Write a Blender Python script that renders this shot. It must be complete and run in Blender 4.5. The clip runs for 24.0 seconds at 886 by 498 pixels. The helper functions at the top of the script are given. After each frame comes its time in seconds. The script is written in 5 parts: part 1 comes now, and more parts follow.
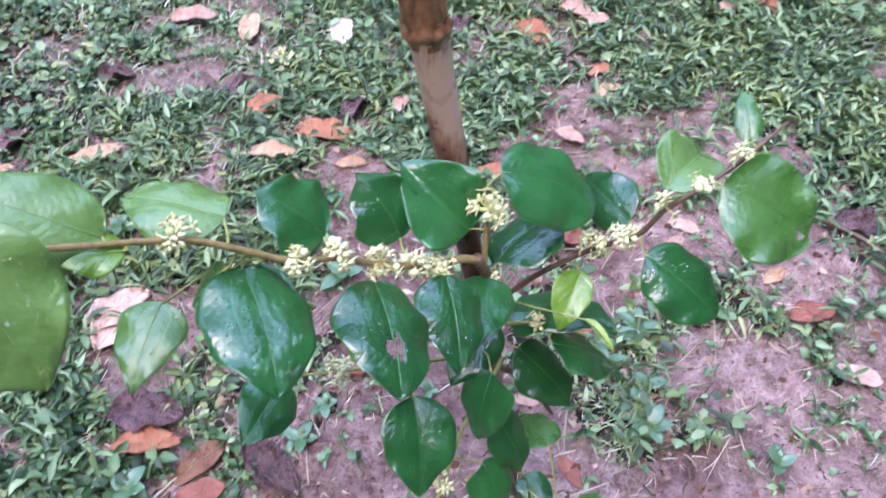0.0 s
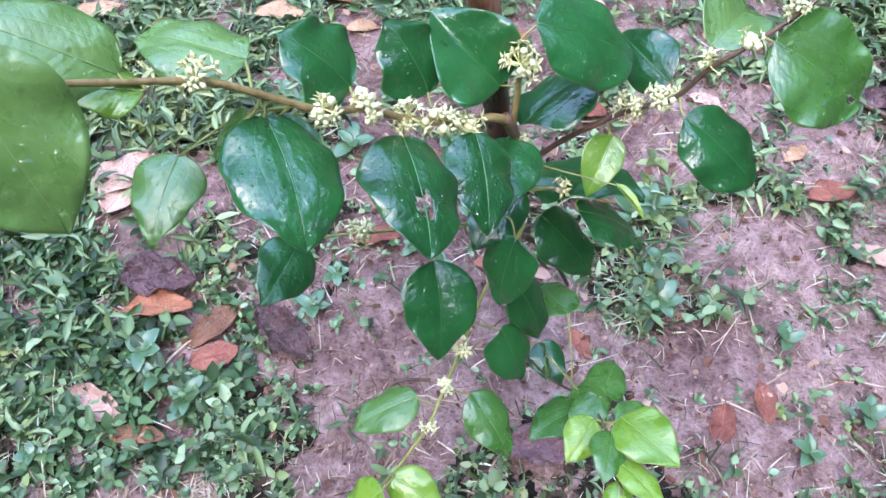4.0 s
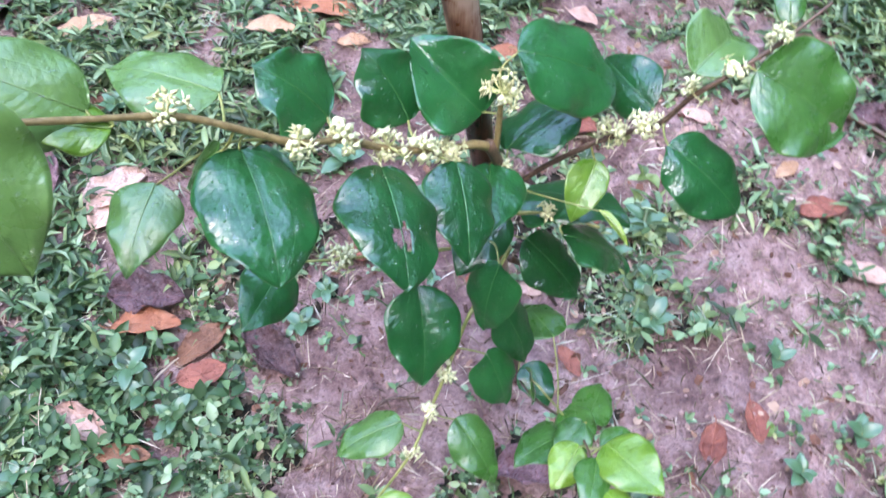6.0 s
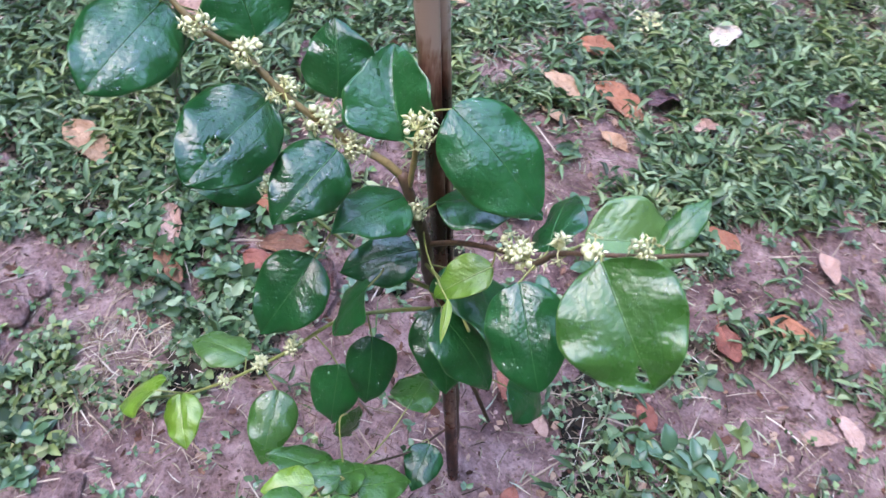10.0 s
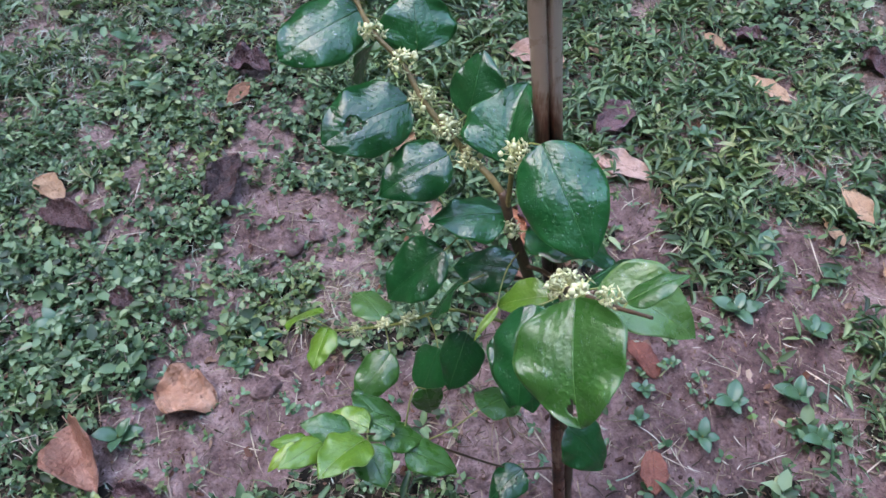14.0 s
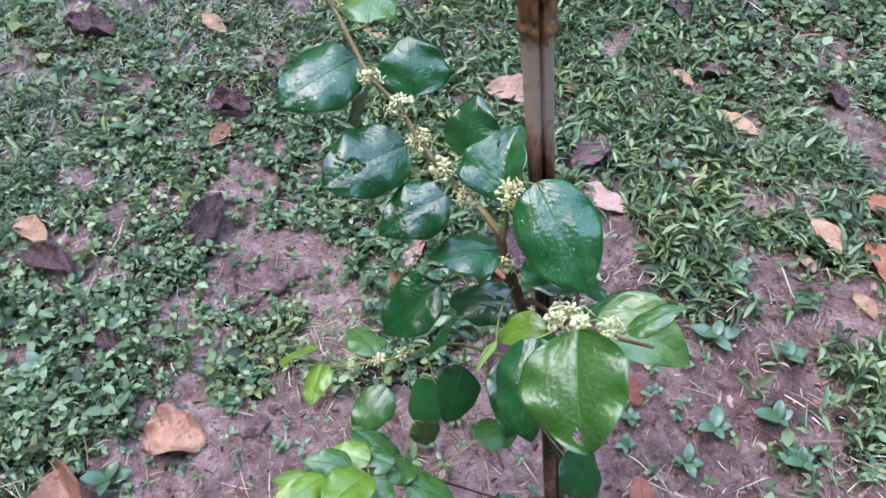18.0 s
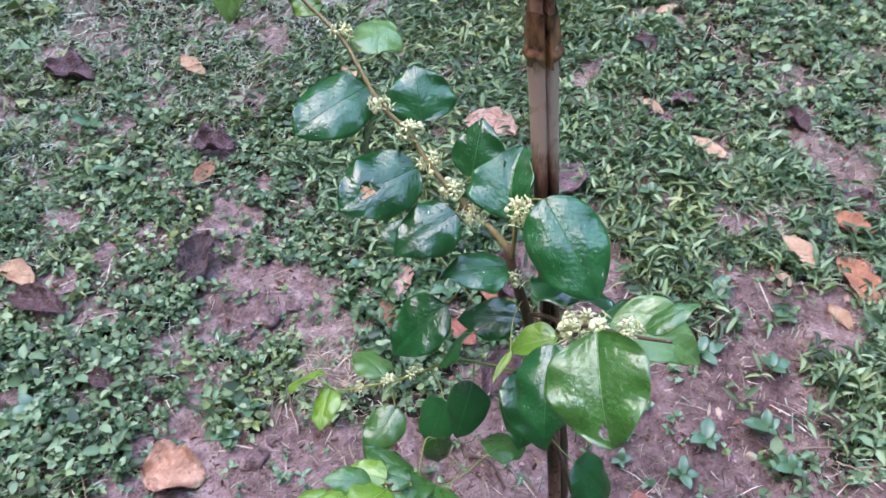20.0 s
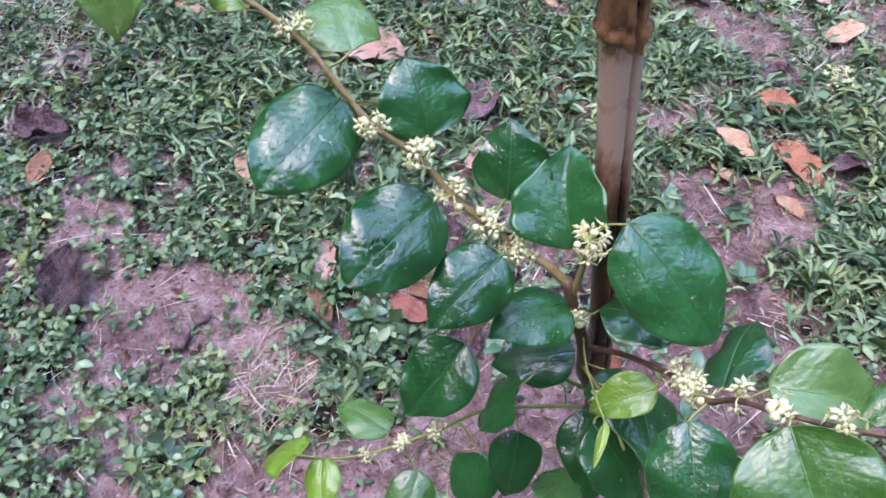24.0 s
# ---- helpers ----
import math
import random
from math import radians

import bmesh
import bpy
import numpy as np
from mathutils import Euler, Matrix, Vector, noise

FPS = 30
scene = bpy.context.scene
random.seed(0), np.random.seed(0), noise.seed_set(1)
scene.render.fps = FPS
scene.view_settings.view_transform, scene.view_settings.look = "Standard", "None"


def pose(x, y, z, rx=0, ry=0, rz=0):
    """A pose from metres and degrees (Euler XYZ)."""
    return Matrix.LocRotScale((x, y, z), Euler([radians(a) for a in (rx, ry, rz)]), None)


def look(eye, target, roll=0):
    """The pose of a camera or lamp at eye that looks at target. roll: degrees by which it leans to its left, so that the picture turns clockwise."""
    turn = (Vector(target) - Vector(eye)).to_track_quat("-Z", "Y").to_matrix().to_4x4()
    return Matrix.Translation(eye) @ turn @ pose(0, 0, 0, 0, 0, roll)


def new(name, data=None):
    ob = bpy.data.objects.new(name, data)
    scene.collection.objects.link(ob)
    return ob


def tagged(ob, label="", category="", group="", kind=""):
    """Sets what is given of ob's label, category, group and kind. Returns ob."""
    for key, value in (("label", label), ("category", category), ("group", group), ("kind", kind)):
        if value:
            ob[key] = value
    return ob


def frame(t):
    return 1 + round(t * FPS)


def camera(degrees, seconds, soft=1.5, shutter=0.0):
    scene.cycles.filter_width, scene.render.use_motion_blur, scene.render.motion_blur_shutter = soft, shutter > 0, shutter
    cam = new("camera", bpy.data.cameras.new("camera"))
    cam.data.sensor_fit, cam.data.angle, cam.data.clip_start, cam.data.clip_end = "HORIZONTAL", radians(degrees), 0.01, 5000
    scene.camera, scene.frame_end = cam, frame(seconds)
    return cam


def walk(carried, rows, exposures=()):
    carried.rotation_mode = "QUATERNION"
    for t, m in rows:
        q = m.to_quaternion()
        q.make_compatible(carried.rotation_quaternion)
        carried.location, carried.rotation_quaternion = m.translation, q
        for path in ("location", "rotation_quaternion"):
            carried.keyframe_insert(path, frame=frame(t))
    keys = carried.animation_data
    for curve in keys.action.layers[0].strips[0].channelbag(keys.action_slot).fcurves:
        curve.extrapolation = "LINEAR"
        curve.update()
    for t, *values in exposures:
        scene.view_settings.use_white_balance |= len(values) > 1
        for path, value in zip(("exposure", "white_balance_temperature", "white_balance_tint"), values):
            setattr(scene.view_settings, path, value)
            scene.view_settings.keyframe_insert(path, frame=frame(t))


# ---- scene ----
cam = camera(58.3, 24.0, soft=1.5, shutter=0.55)
PATH = [
    (0, (0.054, 0.086, 1.175), (0.057, 1.364, -0.363), 1.5),
    (0.5, (0.04, 0.099, 1.168), (0.012, 1.315, -0.42), 0.8),
    (1, (0.043, 0.101, 1.177), (0.003, 1.318, -0.41), -0.1),
    (1.5, (0.039, 0.104, 1.172), (0.007, 1.306, -0.426), 0.5),
    (2, (0.04, 0.103, 1.173), (0.055, 1.31, -0.421), 1.9),
    (2.5, (0.038, 0.096, 1.166), (0.069, 1.253, -0.465), 2.9),
    (3, (0.036, 0.089, 1.159), (0.047, 1.178, -0.519), 3.0),
    (3.5, (0.035, 0.087, 1.149), (0.039, 1.139, -0.552), 3.0),
    (5.5, (0.035, 0.098, 1.144), (0.068, 1.113, -0.579), 2.9),
    (6, (0.047, 0.105, 1.15), (0.061, 1.151, -0.554), 3.3),
    (6.5, (0.098, 0.109, 1.152), (-0.039, 1.238, -0.493), 5.1),
    (7, (0.174, 0.11, 1.181), (-0.217, 1.19, -0.456), 8.7),
    (7.5, (0.192, 0.067, 1.183), (-0.2, 1.206, -0.414), 12.4),
    (8, (0.23, 0.0, 1.189), (-0.088, 1.196, -0.383), 15.8),
    (8.5, (0.263, 0.016, 1.177), (-0.167, 1.16, -0.406), 15.3),
    (9, (0.328, 0.117, 1.188), (-0.291, 1.225, -0.358), 16.2),
    (9.5, (0.376, 0.181, 1.174), (-0.305, 1.157, -0.434), 14.9),
    (10, (0.393, 0.217, 1.16), (-0.367, 1.086, -0.473), 10.2),
    (10.5, (0.398, 0.302, 1.159), (-0.426, 0.979, -0.533), 10.4),
    (11, (0.444, 0.342, 1.163), (-0.518, 0.792, -0.532), 5.1),
    (11.5, (0.507, 0.416, 1.173), (-0.579, 0.559, -0.501), 1.2),
    (13.5, (0.572, 0.386, 1.205), (-0.655, 0.516, -0.369), -3.7),
    (14, (0.58, 0.392, 1.213), (-0.666, 0.521, -0.346), -4.8),
    (14.5, (0.589, 0.388, 1.217), (-0.672, 0.5, -0.331), -5.4),
    (15, (0.594, 0.384, 1.221), (-0.68, 0.513, -0.316), -4.8),
    (15.5, (0.594, 0.382, 1.223), (-0.681, 0.538, -0.31), -4.2),
    (16, (0.595, 0.376, 1.227), (-0.694, 0.556, -0.292), -3.0),
    (16.5, (0.591, 0.369, 1.23), (-0.699, 0.578, -0.284), -2.4),
    (17, (0.589, 0.365, 1.241), (-0.717, 0.574, -0.259), -3.6),
    (17.5, (0.589, 0.364, 1.236), (-0.702, 0.584, -0.276), -3.0),
    (19.5, (0.6, 0.345, 1.247), (-0.725, 0.583, -0.231), -3.7),
    (20, (0.616, 0.31, 1.25), (-0.727, 0.63, -0.197), -2.3),
    (20.5, (0.615, 0.282, 1.242), (-0.699, 0.715, -0.201), 2.4),
    (21, (0.526, 0.29, 1.203), (-0.642, 0.786, -0.343), 2.4),
    (21.5, (0.419, 0.306, 1.184), (-0.62, 0.818, -0.447), 1.3),
    (22, (0.368, 0.304, 1.18), (-0.613, 0.887, -0.463), 3.0),
    (22.5, (0.329, 0.292, 1.165), (-0.579, 0.954, -0.489), 2.7),
    (23, (0.319, 0.268, 1.175), (-0.627, 0.942, -0.454), 2.6),
    (23.5, (0.316, 0.258, 1.179), (-0.65, 0.905, -0.448), 1.6),
    (24, (0.32, 0.249, 1.177), (-0.665, 0.844, -0.459), 0.6),
]
EXPOSURES = [(0, 3.96, 6860, 25), (1, 3.96, 6790, 23), (2, 3.98, 6710, 14), (3.5, 4.01, 6780, 17), (5.5, 4.05, 6850, 17), (7, 4.13, 6870, 21), (8.5, 4.05, 6900, 23), (10.0, 3.69, 6950, 21), (11.5, 3.39, 7000, 17), (13.5, 3.25, 7040, 15), (16, 3.35, 7050, 15), (17.5, 3.57, 7060, 17), (19.5, 3.71, 7080, 19), (20.3, 3.67, 7080, 19), (21, 3.49, 7060, 19), (22.5, 3.83, 6990, 24), (24, 3.71, 6970, 27)]
walk(cam, [(t, look(eye, target, roll)) for t, eye, target, roll in PATH], exposures=EXPOSURES)

# ---- light ----
world = bpy.data.worlds.new("sky")
scene.world = world
world.use_nodes = True
wt = world.node_tree
sky = wt.nodes.new("ShaderNodeTexSky")
sky.sky_type = "NISHITA"
sky.sun_disc = False
sky.sun_elevation, sky.sun_rotation = radians(58), radians(200)
sky.air_density, sky.dust_density, sky.ozone_density = 1.0, 0.8, 2.0
wt.links.new(sky.outputs[0], wt.nodes["Background"].inputs[0])
wt.nodes["Background"].inputs[1].default_value = 0.15
sun = new("sun", bpy.data.lights.new("sun", "SUN"))
sun.data.energy, sun.data.angle, sun.data.color = 0.14, radians(60), (1.0, 0.97, 0.93)
sun.matrix_world = look((-0.6, -1.4, 3.0), (0, 0, 0))
scene.view_settings.exposure = 0.0


# ---- materials ----
class Nodes:
    """Short hand for a node material."""

    def __init__(self, name):
        self.m = bpy.data.materials.new(name)
        self.m.use_nodes = True
        self.t = self.m.node_tree
        self.b = self.t.nodes["Principled BSDF"]
        self.out = self.t.nodes["Material Output"]

    def node(self, kind, **inputs):
        n = self.t.nodes.new(kind)
        for k, v in inputs.items():
            n.inputs[k.replace("_", " ")].default_value = v
        return n

    def link(self, a, b):
        self.t.links.new(a, b)

    def coords(self, kind="Object", scale=(1, 1, 1)):
        c, m = self.node("ShaderNodeTexCoord"), self.node("ShaderNodeMapping")
        m.inputs["Scale"].default_value = scale
        self.link(c.outputs[kind], m.inputs[0])
        return m.outputs[0]

    def noise(self, where, scale, detail=4, rough=0.55):
        n = self.node("ShaderNodeTexNoise", Scale=scale, Detail=detail, Roughness=rough)
        self.link(where, n.inputs["Vector"])
        return n.outputs["Fac"]

    def ramp(self, fac, *stops):
        r = self.node("ShaderNodeValToRGB")
        while len(r.color_ramp.elements) < len(stops):
            r.color_ramp.elements.new(0.5)
        for e, (p, c) in zip(r.color_ramp.elements, stops):
            e.position, e.color = p, (*c, 1) if len(c) == 3 else c
        self.link(fac, r.inputs[0])
        return r.outputs[0]

    def mix(self, fac, a, b, blend="MIX"):
        n = self.t.nodes.new("ShaderNodeMix")
        n.data_type, n.blend_type = "RGBA", blend
        for v, k in ((fac, 0), (a, 6), (b, 7)):
            if hasattr(v, "is_output"):
                self.link(v, n.inputs[k])
            elif k:
                n.inputs[k].default_value = (*v, 1)
            else:
                n.inputs[k].default_value = v
        return n.outputs[2]

    def math(self, op, a, b=0.0):
        n = self.t.nodes.new("ShaderNodeMath")
        n.operation = op
        for v, k in ((a, 0), (b, 1)):
            if hasattr(v, "is_output"):
                self.link(v, n.inputs[k])
            else:
                n.inputs[k].default_value = v
        return n.outputs[0]

    def bump(self, height, strength, distance=0.002):
        n = self.node("ShaderNodeBump", Strength=strength, Distance=distance)
        self.link(height, n.inputs["Height"])
        self.link(n.outputs[0], self.b.inputs["Normal"])

    def colour(self, c):
        if hasattr(c, "is_output"):
            self.link(c, self.b.inputs["Base Color"])
        else:
            self.b.inputs["Base Color"].default_value = (*c, 1)

    def rough(self, r):
        if hasattr(r, "is_output"):
            self.link(r, self.b.inputs["Roughness"])
        else:
            self.b.inputs["Roughness"].default_value = r


def soil_material():
    n = Nodes("soil")
    p = n.coords()
    a, b, c = n.noise(p, 5.5, 5, 0.65), n.noise(p, 28, 6, 0.65), n.noise(p, 160, 4, 0.7)
    base = n.ramp(b, (0.28, (0.140, 0.080, 0.070)), (0.5, (0.390, 0.252, 0.232)), (0.72, (0.620, 0.450, 0.420)))
    # Damp blotches; their darks also paint the shading of hollows.
    damp = n.ramp(a, (0.34, (0.50, 0.44, 0.45)), (0.50, (0.88, 0.85, 0.86)), (0.66, (1.10, 1.08, 1.08)))
    col = n.mix(1.0, base, damp, "MULTIPLY")
    # Grit tone; its dark end stands in for shadows between crumbs.
    grit = n.ramp(c, (0.3, (0.40, 0.36, 0.34)), (0.5, (1, 1, 1)), (0.8, (1.2, 1.15, 1.1)))
    col = n.mix(0.8, col, grit, "MULTIPLY")
    wet = n.node("ShaderNodeVectorMath")
    wet.operation = "DISTANCE"
    n.link(p, wet.inputs[0])
    wet.inputs[1].default_value = (0.02, 0.98, 0.0)
    soak = n.math("ADD", wet.outputs["Value"], n.math("MULTIPLY", a, 0.5))
    col = n.mix(1.0, col, n.ramp(soak, (0.46, (0.76, 0.72, 0.72)), (0.74, (1, 1, 1))), "MULTIPLY")
    away = n.node("ShaderNodeVectorMath")
    away.operation = "LENGTH"
    n.link(n.coords(), away.inputs[0])
    turf = n.ramp(n.math("ADD", n.math("MULTIPLY", away.outputs["Value"], 0.2), n.math("MULTIPLY", n.noise(p, 2.5, 5, 0.7), 0.5)), (0.56, (0, 0, 0)), (0.76, (0.9, 0.9, 0.9)))
    n.colour(n.mix(turf, col, n.ramp(b, (0.3, (0.030, 0.045, 0.018)), (0.7, (0.110, 0.135, 0.062)))))
    n.rough(n.ramp(b, (0.3, (0.55, 0.55, 0.55)), (0.7, (0.9, 0.9, 0.9))))
    n.b.inputs["Specular IOR Level"].default_value = 0.22
    n.bump(n.math("ADD", b, n.math("MULTIPLY", c, 0.6)), 1.0, 0.020)
    return n.m


def leaf_material(name, low, high, vein, rough=0.34, through_colour=(0.10, 0.30, 0.03), veins=0.11, film_rough=0.13):
    """A wet leaf with three nerves from base to tip, fine cross veins, blotches, a film of tiny droplets and some light through it."""
    n = Nodes(name)
    sep = n.node("ShaderNodeSeparateXYZ")
    n.link(n.node("ShaderNodeTexCoord").outputs["UV"], sep.inputs[0])
    across = n.math("ABSOLUTE", n.math("SUBTRACT", sep.outputs[0], 0.5))
    rib = n.ramp(across, (0.0, (1, 1, 1)), (0.020, (0.0, 0.0, 0.0)))
    nerve = n.ramp(n.math("ABSOLUTE", n.math("SUBTRACT", across, 0.225)), (0.0, (1, 1, 1)), (0.016, (0, 0, 0)))
    slant = n.math("ADD", n.math("MULTIPLY", sep.outputs[1], 46.0), n.math("MULTIPLY", across, -22.0))
    puff = n.math("POWER", n.math("ABSOLUTE", n.math("SINE", slant)), 0.7)
    side = n.ramp(puff, (0.0, (1, 1, 1)), (0.22, (0, 0, 0)))
    nerves = n.math("MAXIMUM", rib, n.math("MULTIPLY", nerve, 0.7))
    lines = n.math("MAXIMUM", nerves, n.math("MULTIPLY", side, 0.12))
    p = n.coords()
    blot, fine = n.noise(p, 40, 4), n.noise(p, 420, 3)
    info = n.node("ShaderNodeObjectInfo")
    shade = n.math("ADD", n.math("MULTIPLY", blot, 0.75), n.math("MULTIPLY", info.outputs["Random"], 0.3))
    col = n.ramp(shade, (0.3, low), (0.75, high))
    speck = n.ramp(fine, (0.68, (0, 0, 0)), (0.74, (1, 1, 1)))
    col = n.mix(n.math("MULTIPLY", speck, 0.2), col, (0.30, 0.34, 0.12))
    col = n.mix(n.math("MULTIPLY", lines, veins), col, vein)
    # Edge lightened in the colour to draw the thin rim highlight.
    n.colour(n.mix(n.ramp(across, (0.482, (0, 0, 0)), (0.494, (0.45,) * 3)), col, vein))
    n.rough(n.ramp(n.noise(p, 75, 3), (0.3, (rough, rough, rough)), (0.7, (rough + 0.2,) * 3)))
    n.b.inputs["IOR"].default_value = 1.5
    n.b.inputs["Specular IOR Level"].default_value = 0.15
    n.b.inputs["Coat IOR"].default_value = 1.68
    n.b.inputs["Coat Weight"].default_value = 0.95
    n.link(n.ramp(n.noise(p, 34, 4, 0.6), (0.36, (film_rough,) * 3), (0.62, (film_rough + 0.13,) * 3)), n.b.inputs["Coat Roughness"])
    relief = n.math("ADD", n.math("MULTIPLY", puff, 0.045), n.math("MULTIPLY", nerves, -0.07))
    relief = n.math("ADD", relief, n.math("ADD", n.math("MULTIPLY", n.noise(p, 240, 3), 0.30), n.math("MULTIPLY", n.noise(p, 55, 2), 1.2)))
    skin = n.node("ShaderNodeBump", Strength=0.8, Distance=0.0024)
    n.link(relief, skin.inputs["Height"])
    n.link(skin.outputs[0], n.b.inputs["Normal"])
    cells = n.node("ShaderNodeTexVoronoi", Scale=300.0)
    n.link(p, cells.inputs["Vector"])
    tint = n.node("ShaderNodeSeparateColor")
    n.link(cells.outputs["Color"], tint.inputs[0])
    reach = n.math("MAXIMUM", n.math("SUBTRACT", n.math("MULTIPLY", tint.outputs[0], 0.62), 0.24), 0.0)
    dome = n.math("POWER", n.math("MAXIMUM", n.math("SUBTRACT", reach, cells.outputs["Distance"]), 0.0), 0.6)
    film = n.node("ShaderNodeBump", Strength=0.9, Distance=0.0022)
    n.link(dome, film.inputs["Height"])
    n.link(skin.outputs[0], film.inputs["Normal"])
    n.link(film.outputs[0], n.b.inputs["Coat Normal"])
    thin = n.node("ShaderNodeBsdfTranslucent")
    thin.inputs[0].default_value = (*through_colour, 1)
    mix = n.node("ShaderNodeMixShader", Fac=0.16)
    n.link(n.b.outputs[0], mix.inputs[1])
    n.link(thin.outputs[0], mix.inputs[2])
    n.link(mix.outputs[0], n.out.inputs[0])
    return n.m


def bark_material(name, low, high, along=(1, 1, 0.12), scale=260, rough=0.5):
    n = Nodes(name)
    p = n.coords(scale=along)
    streak, blot = n.noise(p, scale, 5, 0.6), n.noise(n.coords(), 14, 3)
    f = n.math("ADD", n.math("MULTIPLY", streak, 0.6), n.math("MULTIPLY", blot, 0.5))
    n.colour(n.ramp(f, (0.38, low), (0.68, high)))
    n.rough(rough)
    n.bump(streak, 0.5, 0.0012)
    return n.m


def dead_material(name, low, high, rough=0.5):
    n = Nodes("dead_leaf_" + name)
    sep = n.node("ShaderNodeSeparateXYZ")
    n.link(n.node("ShaderNodeTexCoord").outputs["UV"], sep.inputs[0])
    across = n.math("ABSOLUTE", n.math("SUBTRACT", sep.outputs[0], 0.5))
    slant = n.math("ADD", n.math("MULTIPLY", n.noise(n.coords(), 30, 3), 5.0), n.math("ADD", n.math("MULTIPLY", sep.outputs[1], 34.0), n.math("MULTIPLY", across, -30.0)))
    side = n.ramp(n.math("ABSOLUTE", n.math("SINE", slant)), (0.0, (1, 1, 1)), (0.2, (0, 0, 0)))
    p = n.coords()
    blot, fine = n.noise(p, 26, 5, 0.65), n.noise(p, 210, 4)
    info = n.node("ShaderNodeObjectInfo")
    f = n.math("ADD", n.math("MULTIPLY", blot, 0.8), n.math("MULTIPLY", info.outputs["Random"], 0.2))
    col = n.ramp(f, (0.32, low), (0.66, high))
    spot = n.ramp(n.noise(p, 60, 3), (0.62, (1, 1, 1)), (0.72, (0.45, 0.38, 0.36)))
    col = n.mix(0.8, col, spot, "MULTIPLY")
    n.colour(n.mix(n.math("MULTIPLY", side, 0.16), col, tuple(0.6 * v for v in low)))
    n.rough(n.ramp(fine, (0.3, (rough - 0.14,) * 3), (0.7, (rough + 0.2,) * 3)))
    n.bump(n.math("ADD", n.math("MULTIPLY", side, -0.35), n.math("ADD", fine, n.math("MULTIPLY", n.noise(p, 70, 4), 2.6))), 0.9, 0.004)
    return n.m


def island_material(name, *stops, rough=0.42, bump=0.0, through_colour=None, other=None, gloss=1.45, sheen=0.5):
    """For many small pieces in one mesh: each piece has its own shade; other gives a second set of shades in patches."""
    n = Nodes(name)
    geo = n.node("ShaderNodeNewGeometry")
    patch = n.noise(n.coords(), 5.0, 3)
    f = n.math("ADD", n.math("MULTIPLY", geo.outputs["Random Per Island"], 0.75), n.math("MULTIPLY", patch, 0.3))
    col = n.ramp(f, *stops)
    if other:
        kind = n.math("ADD", n.noise(n.coords(), 3.2, 5, 0.7), n.math("MULTIPLY", n.math("FRACT", n.math("MULTIPLY", geo.outputs["Random Per Island"], 37.0)), 0.22))
        col = n.mix(n.ramp(kind, (0.62, (0, 0, 0)), (0.80, (1, 1, 1))), col, n.ramp(f, *other))
    n.colour(col)
    n.rough(rough)
    n.b.inputs["IOR"].default_value = gloss
    n.b.inputs["Specular IOR Level"].default_value = sheen
    if bump:
        n.bump(n.noise(n.coords(), 300, 3), bump, 0.002)
    if through_colour:
        thin = n.node("ShaderNodeBsdfTranslucent")
        thin.inputs[0].default_value = (*through_colour, 1)
        mix = n.node("ShaderNodeMixShader", Fac=0.10)
        n.link(n.b.outputs[0], mix.inputs[1])
        n.link(thin.outputs[0], mix.inputs[2])
        n.link(mix.outputs[0], n.out.inputs[0])
    return n.m


def water_material():
    """Clear water: seen through, with its gloss at the edges and where the sky shows in it."""
    n = Nodes("water")
    clear, gloss = n.node("ShaderNodeBsdfTransparent"), n.node("ShaderNodeBsdfGlossy", Roughness=0.02)
    clear.inputs[0].default_value = (0.98, 0.99, 0.98, 1)
    edge = n.node("ShaderNodeLayerWeight", Blend=0.5)
    mix = n.node("ShaderNodeMixShader")
    n.link(n.math("ADD", n.math("MULTIPLY", n.math("POWER", edge.outputs["Facing"], 3.0), 0.42), 0.03), mix.inputs[0])
    n.link(clear.outputs[0], mix.inputs[1])
    n.link(gloss.outputs[0], mix.inputs[2])
    n.link(mix.outputs[0], n.out.inputs[0])
    return n.m


def bamboo_material():
    """Smooth wet culm: pale pinkish grey with large dark red-brown stains and fine lengthwise fibres."""
    n = Nodes("bamboo_skin")
    fibre, stain, blot = n.noise(n.coords(scale=(1, 1, 0.03)), 520, 4, 0.6), n.noise(n.coords(scale=(1.6, 1.6, 0.5)), 16, 4, 0.6), n.noise(n.coords(), 60, 4)
    f = n.math("ADD", n.math("MULTIPLY", fibre, 0.16), n.math("ADD", n.math("MULTIPLY", stain, 0.75), n.math("MULTIPLY", blot, 0.12)))
    up = n.node("ShaderNodeSeparateXYZ")
    n.link(n.coords(), up.inputs[0])
    band = n.ramp(n.math("ADD", up.outputs[2], n.math("MULTIPLY", stain, 0.16)), (0.76, (0.0, 0.0, 0.0)), (0.86, (0.13,) * 3), (0.92, (0.15,) * 3), (0.955, (0.04,) * 3))
    f = n.math("ADD", n.math("SUBTRACT", f, 0.055), band)
    n.colour(n.ramp(f, (0.40, (0.022, 0.006, 0.004)), (0.49, (0.120, 0.036, 0.020)), (0.56, (0.285, 0.140, 0.096)), (0.64, (0.470, 0.315, 0.250))))
    n.rough(n.ramp(blot, (0.3, (0.22, 0.22, 0.22)), (0.7, (0.42, 0.42, 0.42))))
    n.bump(fibre, 0.3, 0.0008)
    return n.m


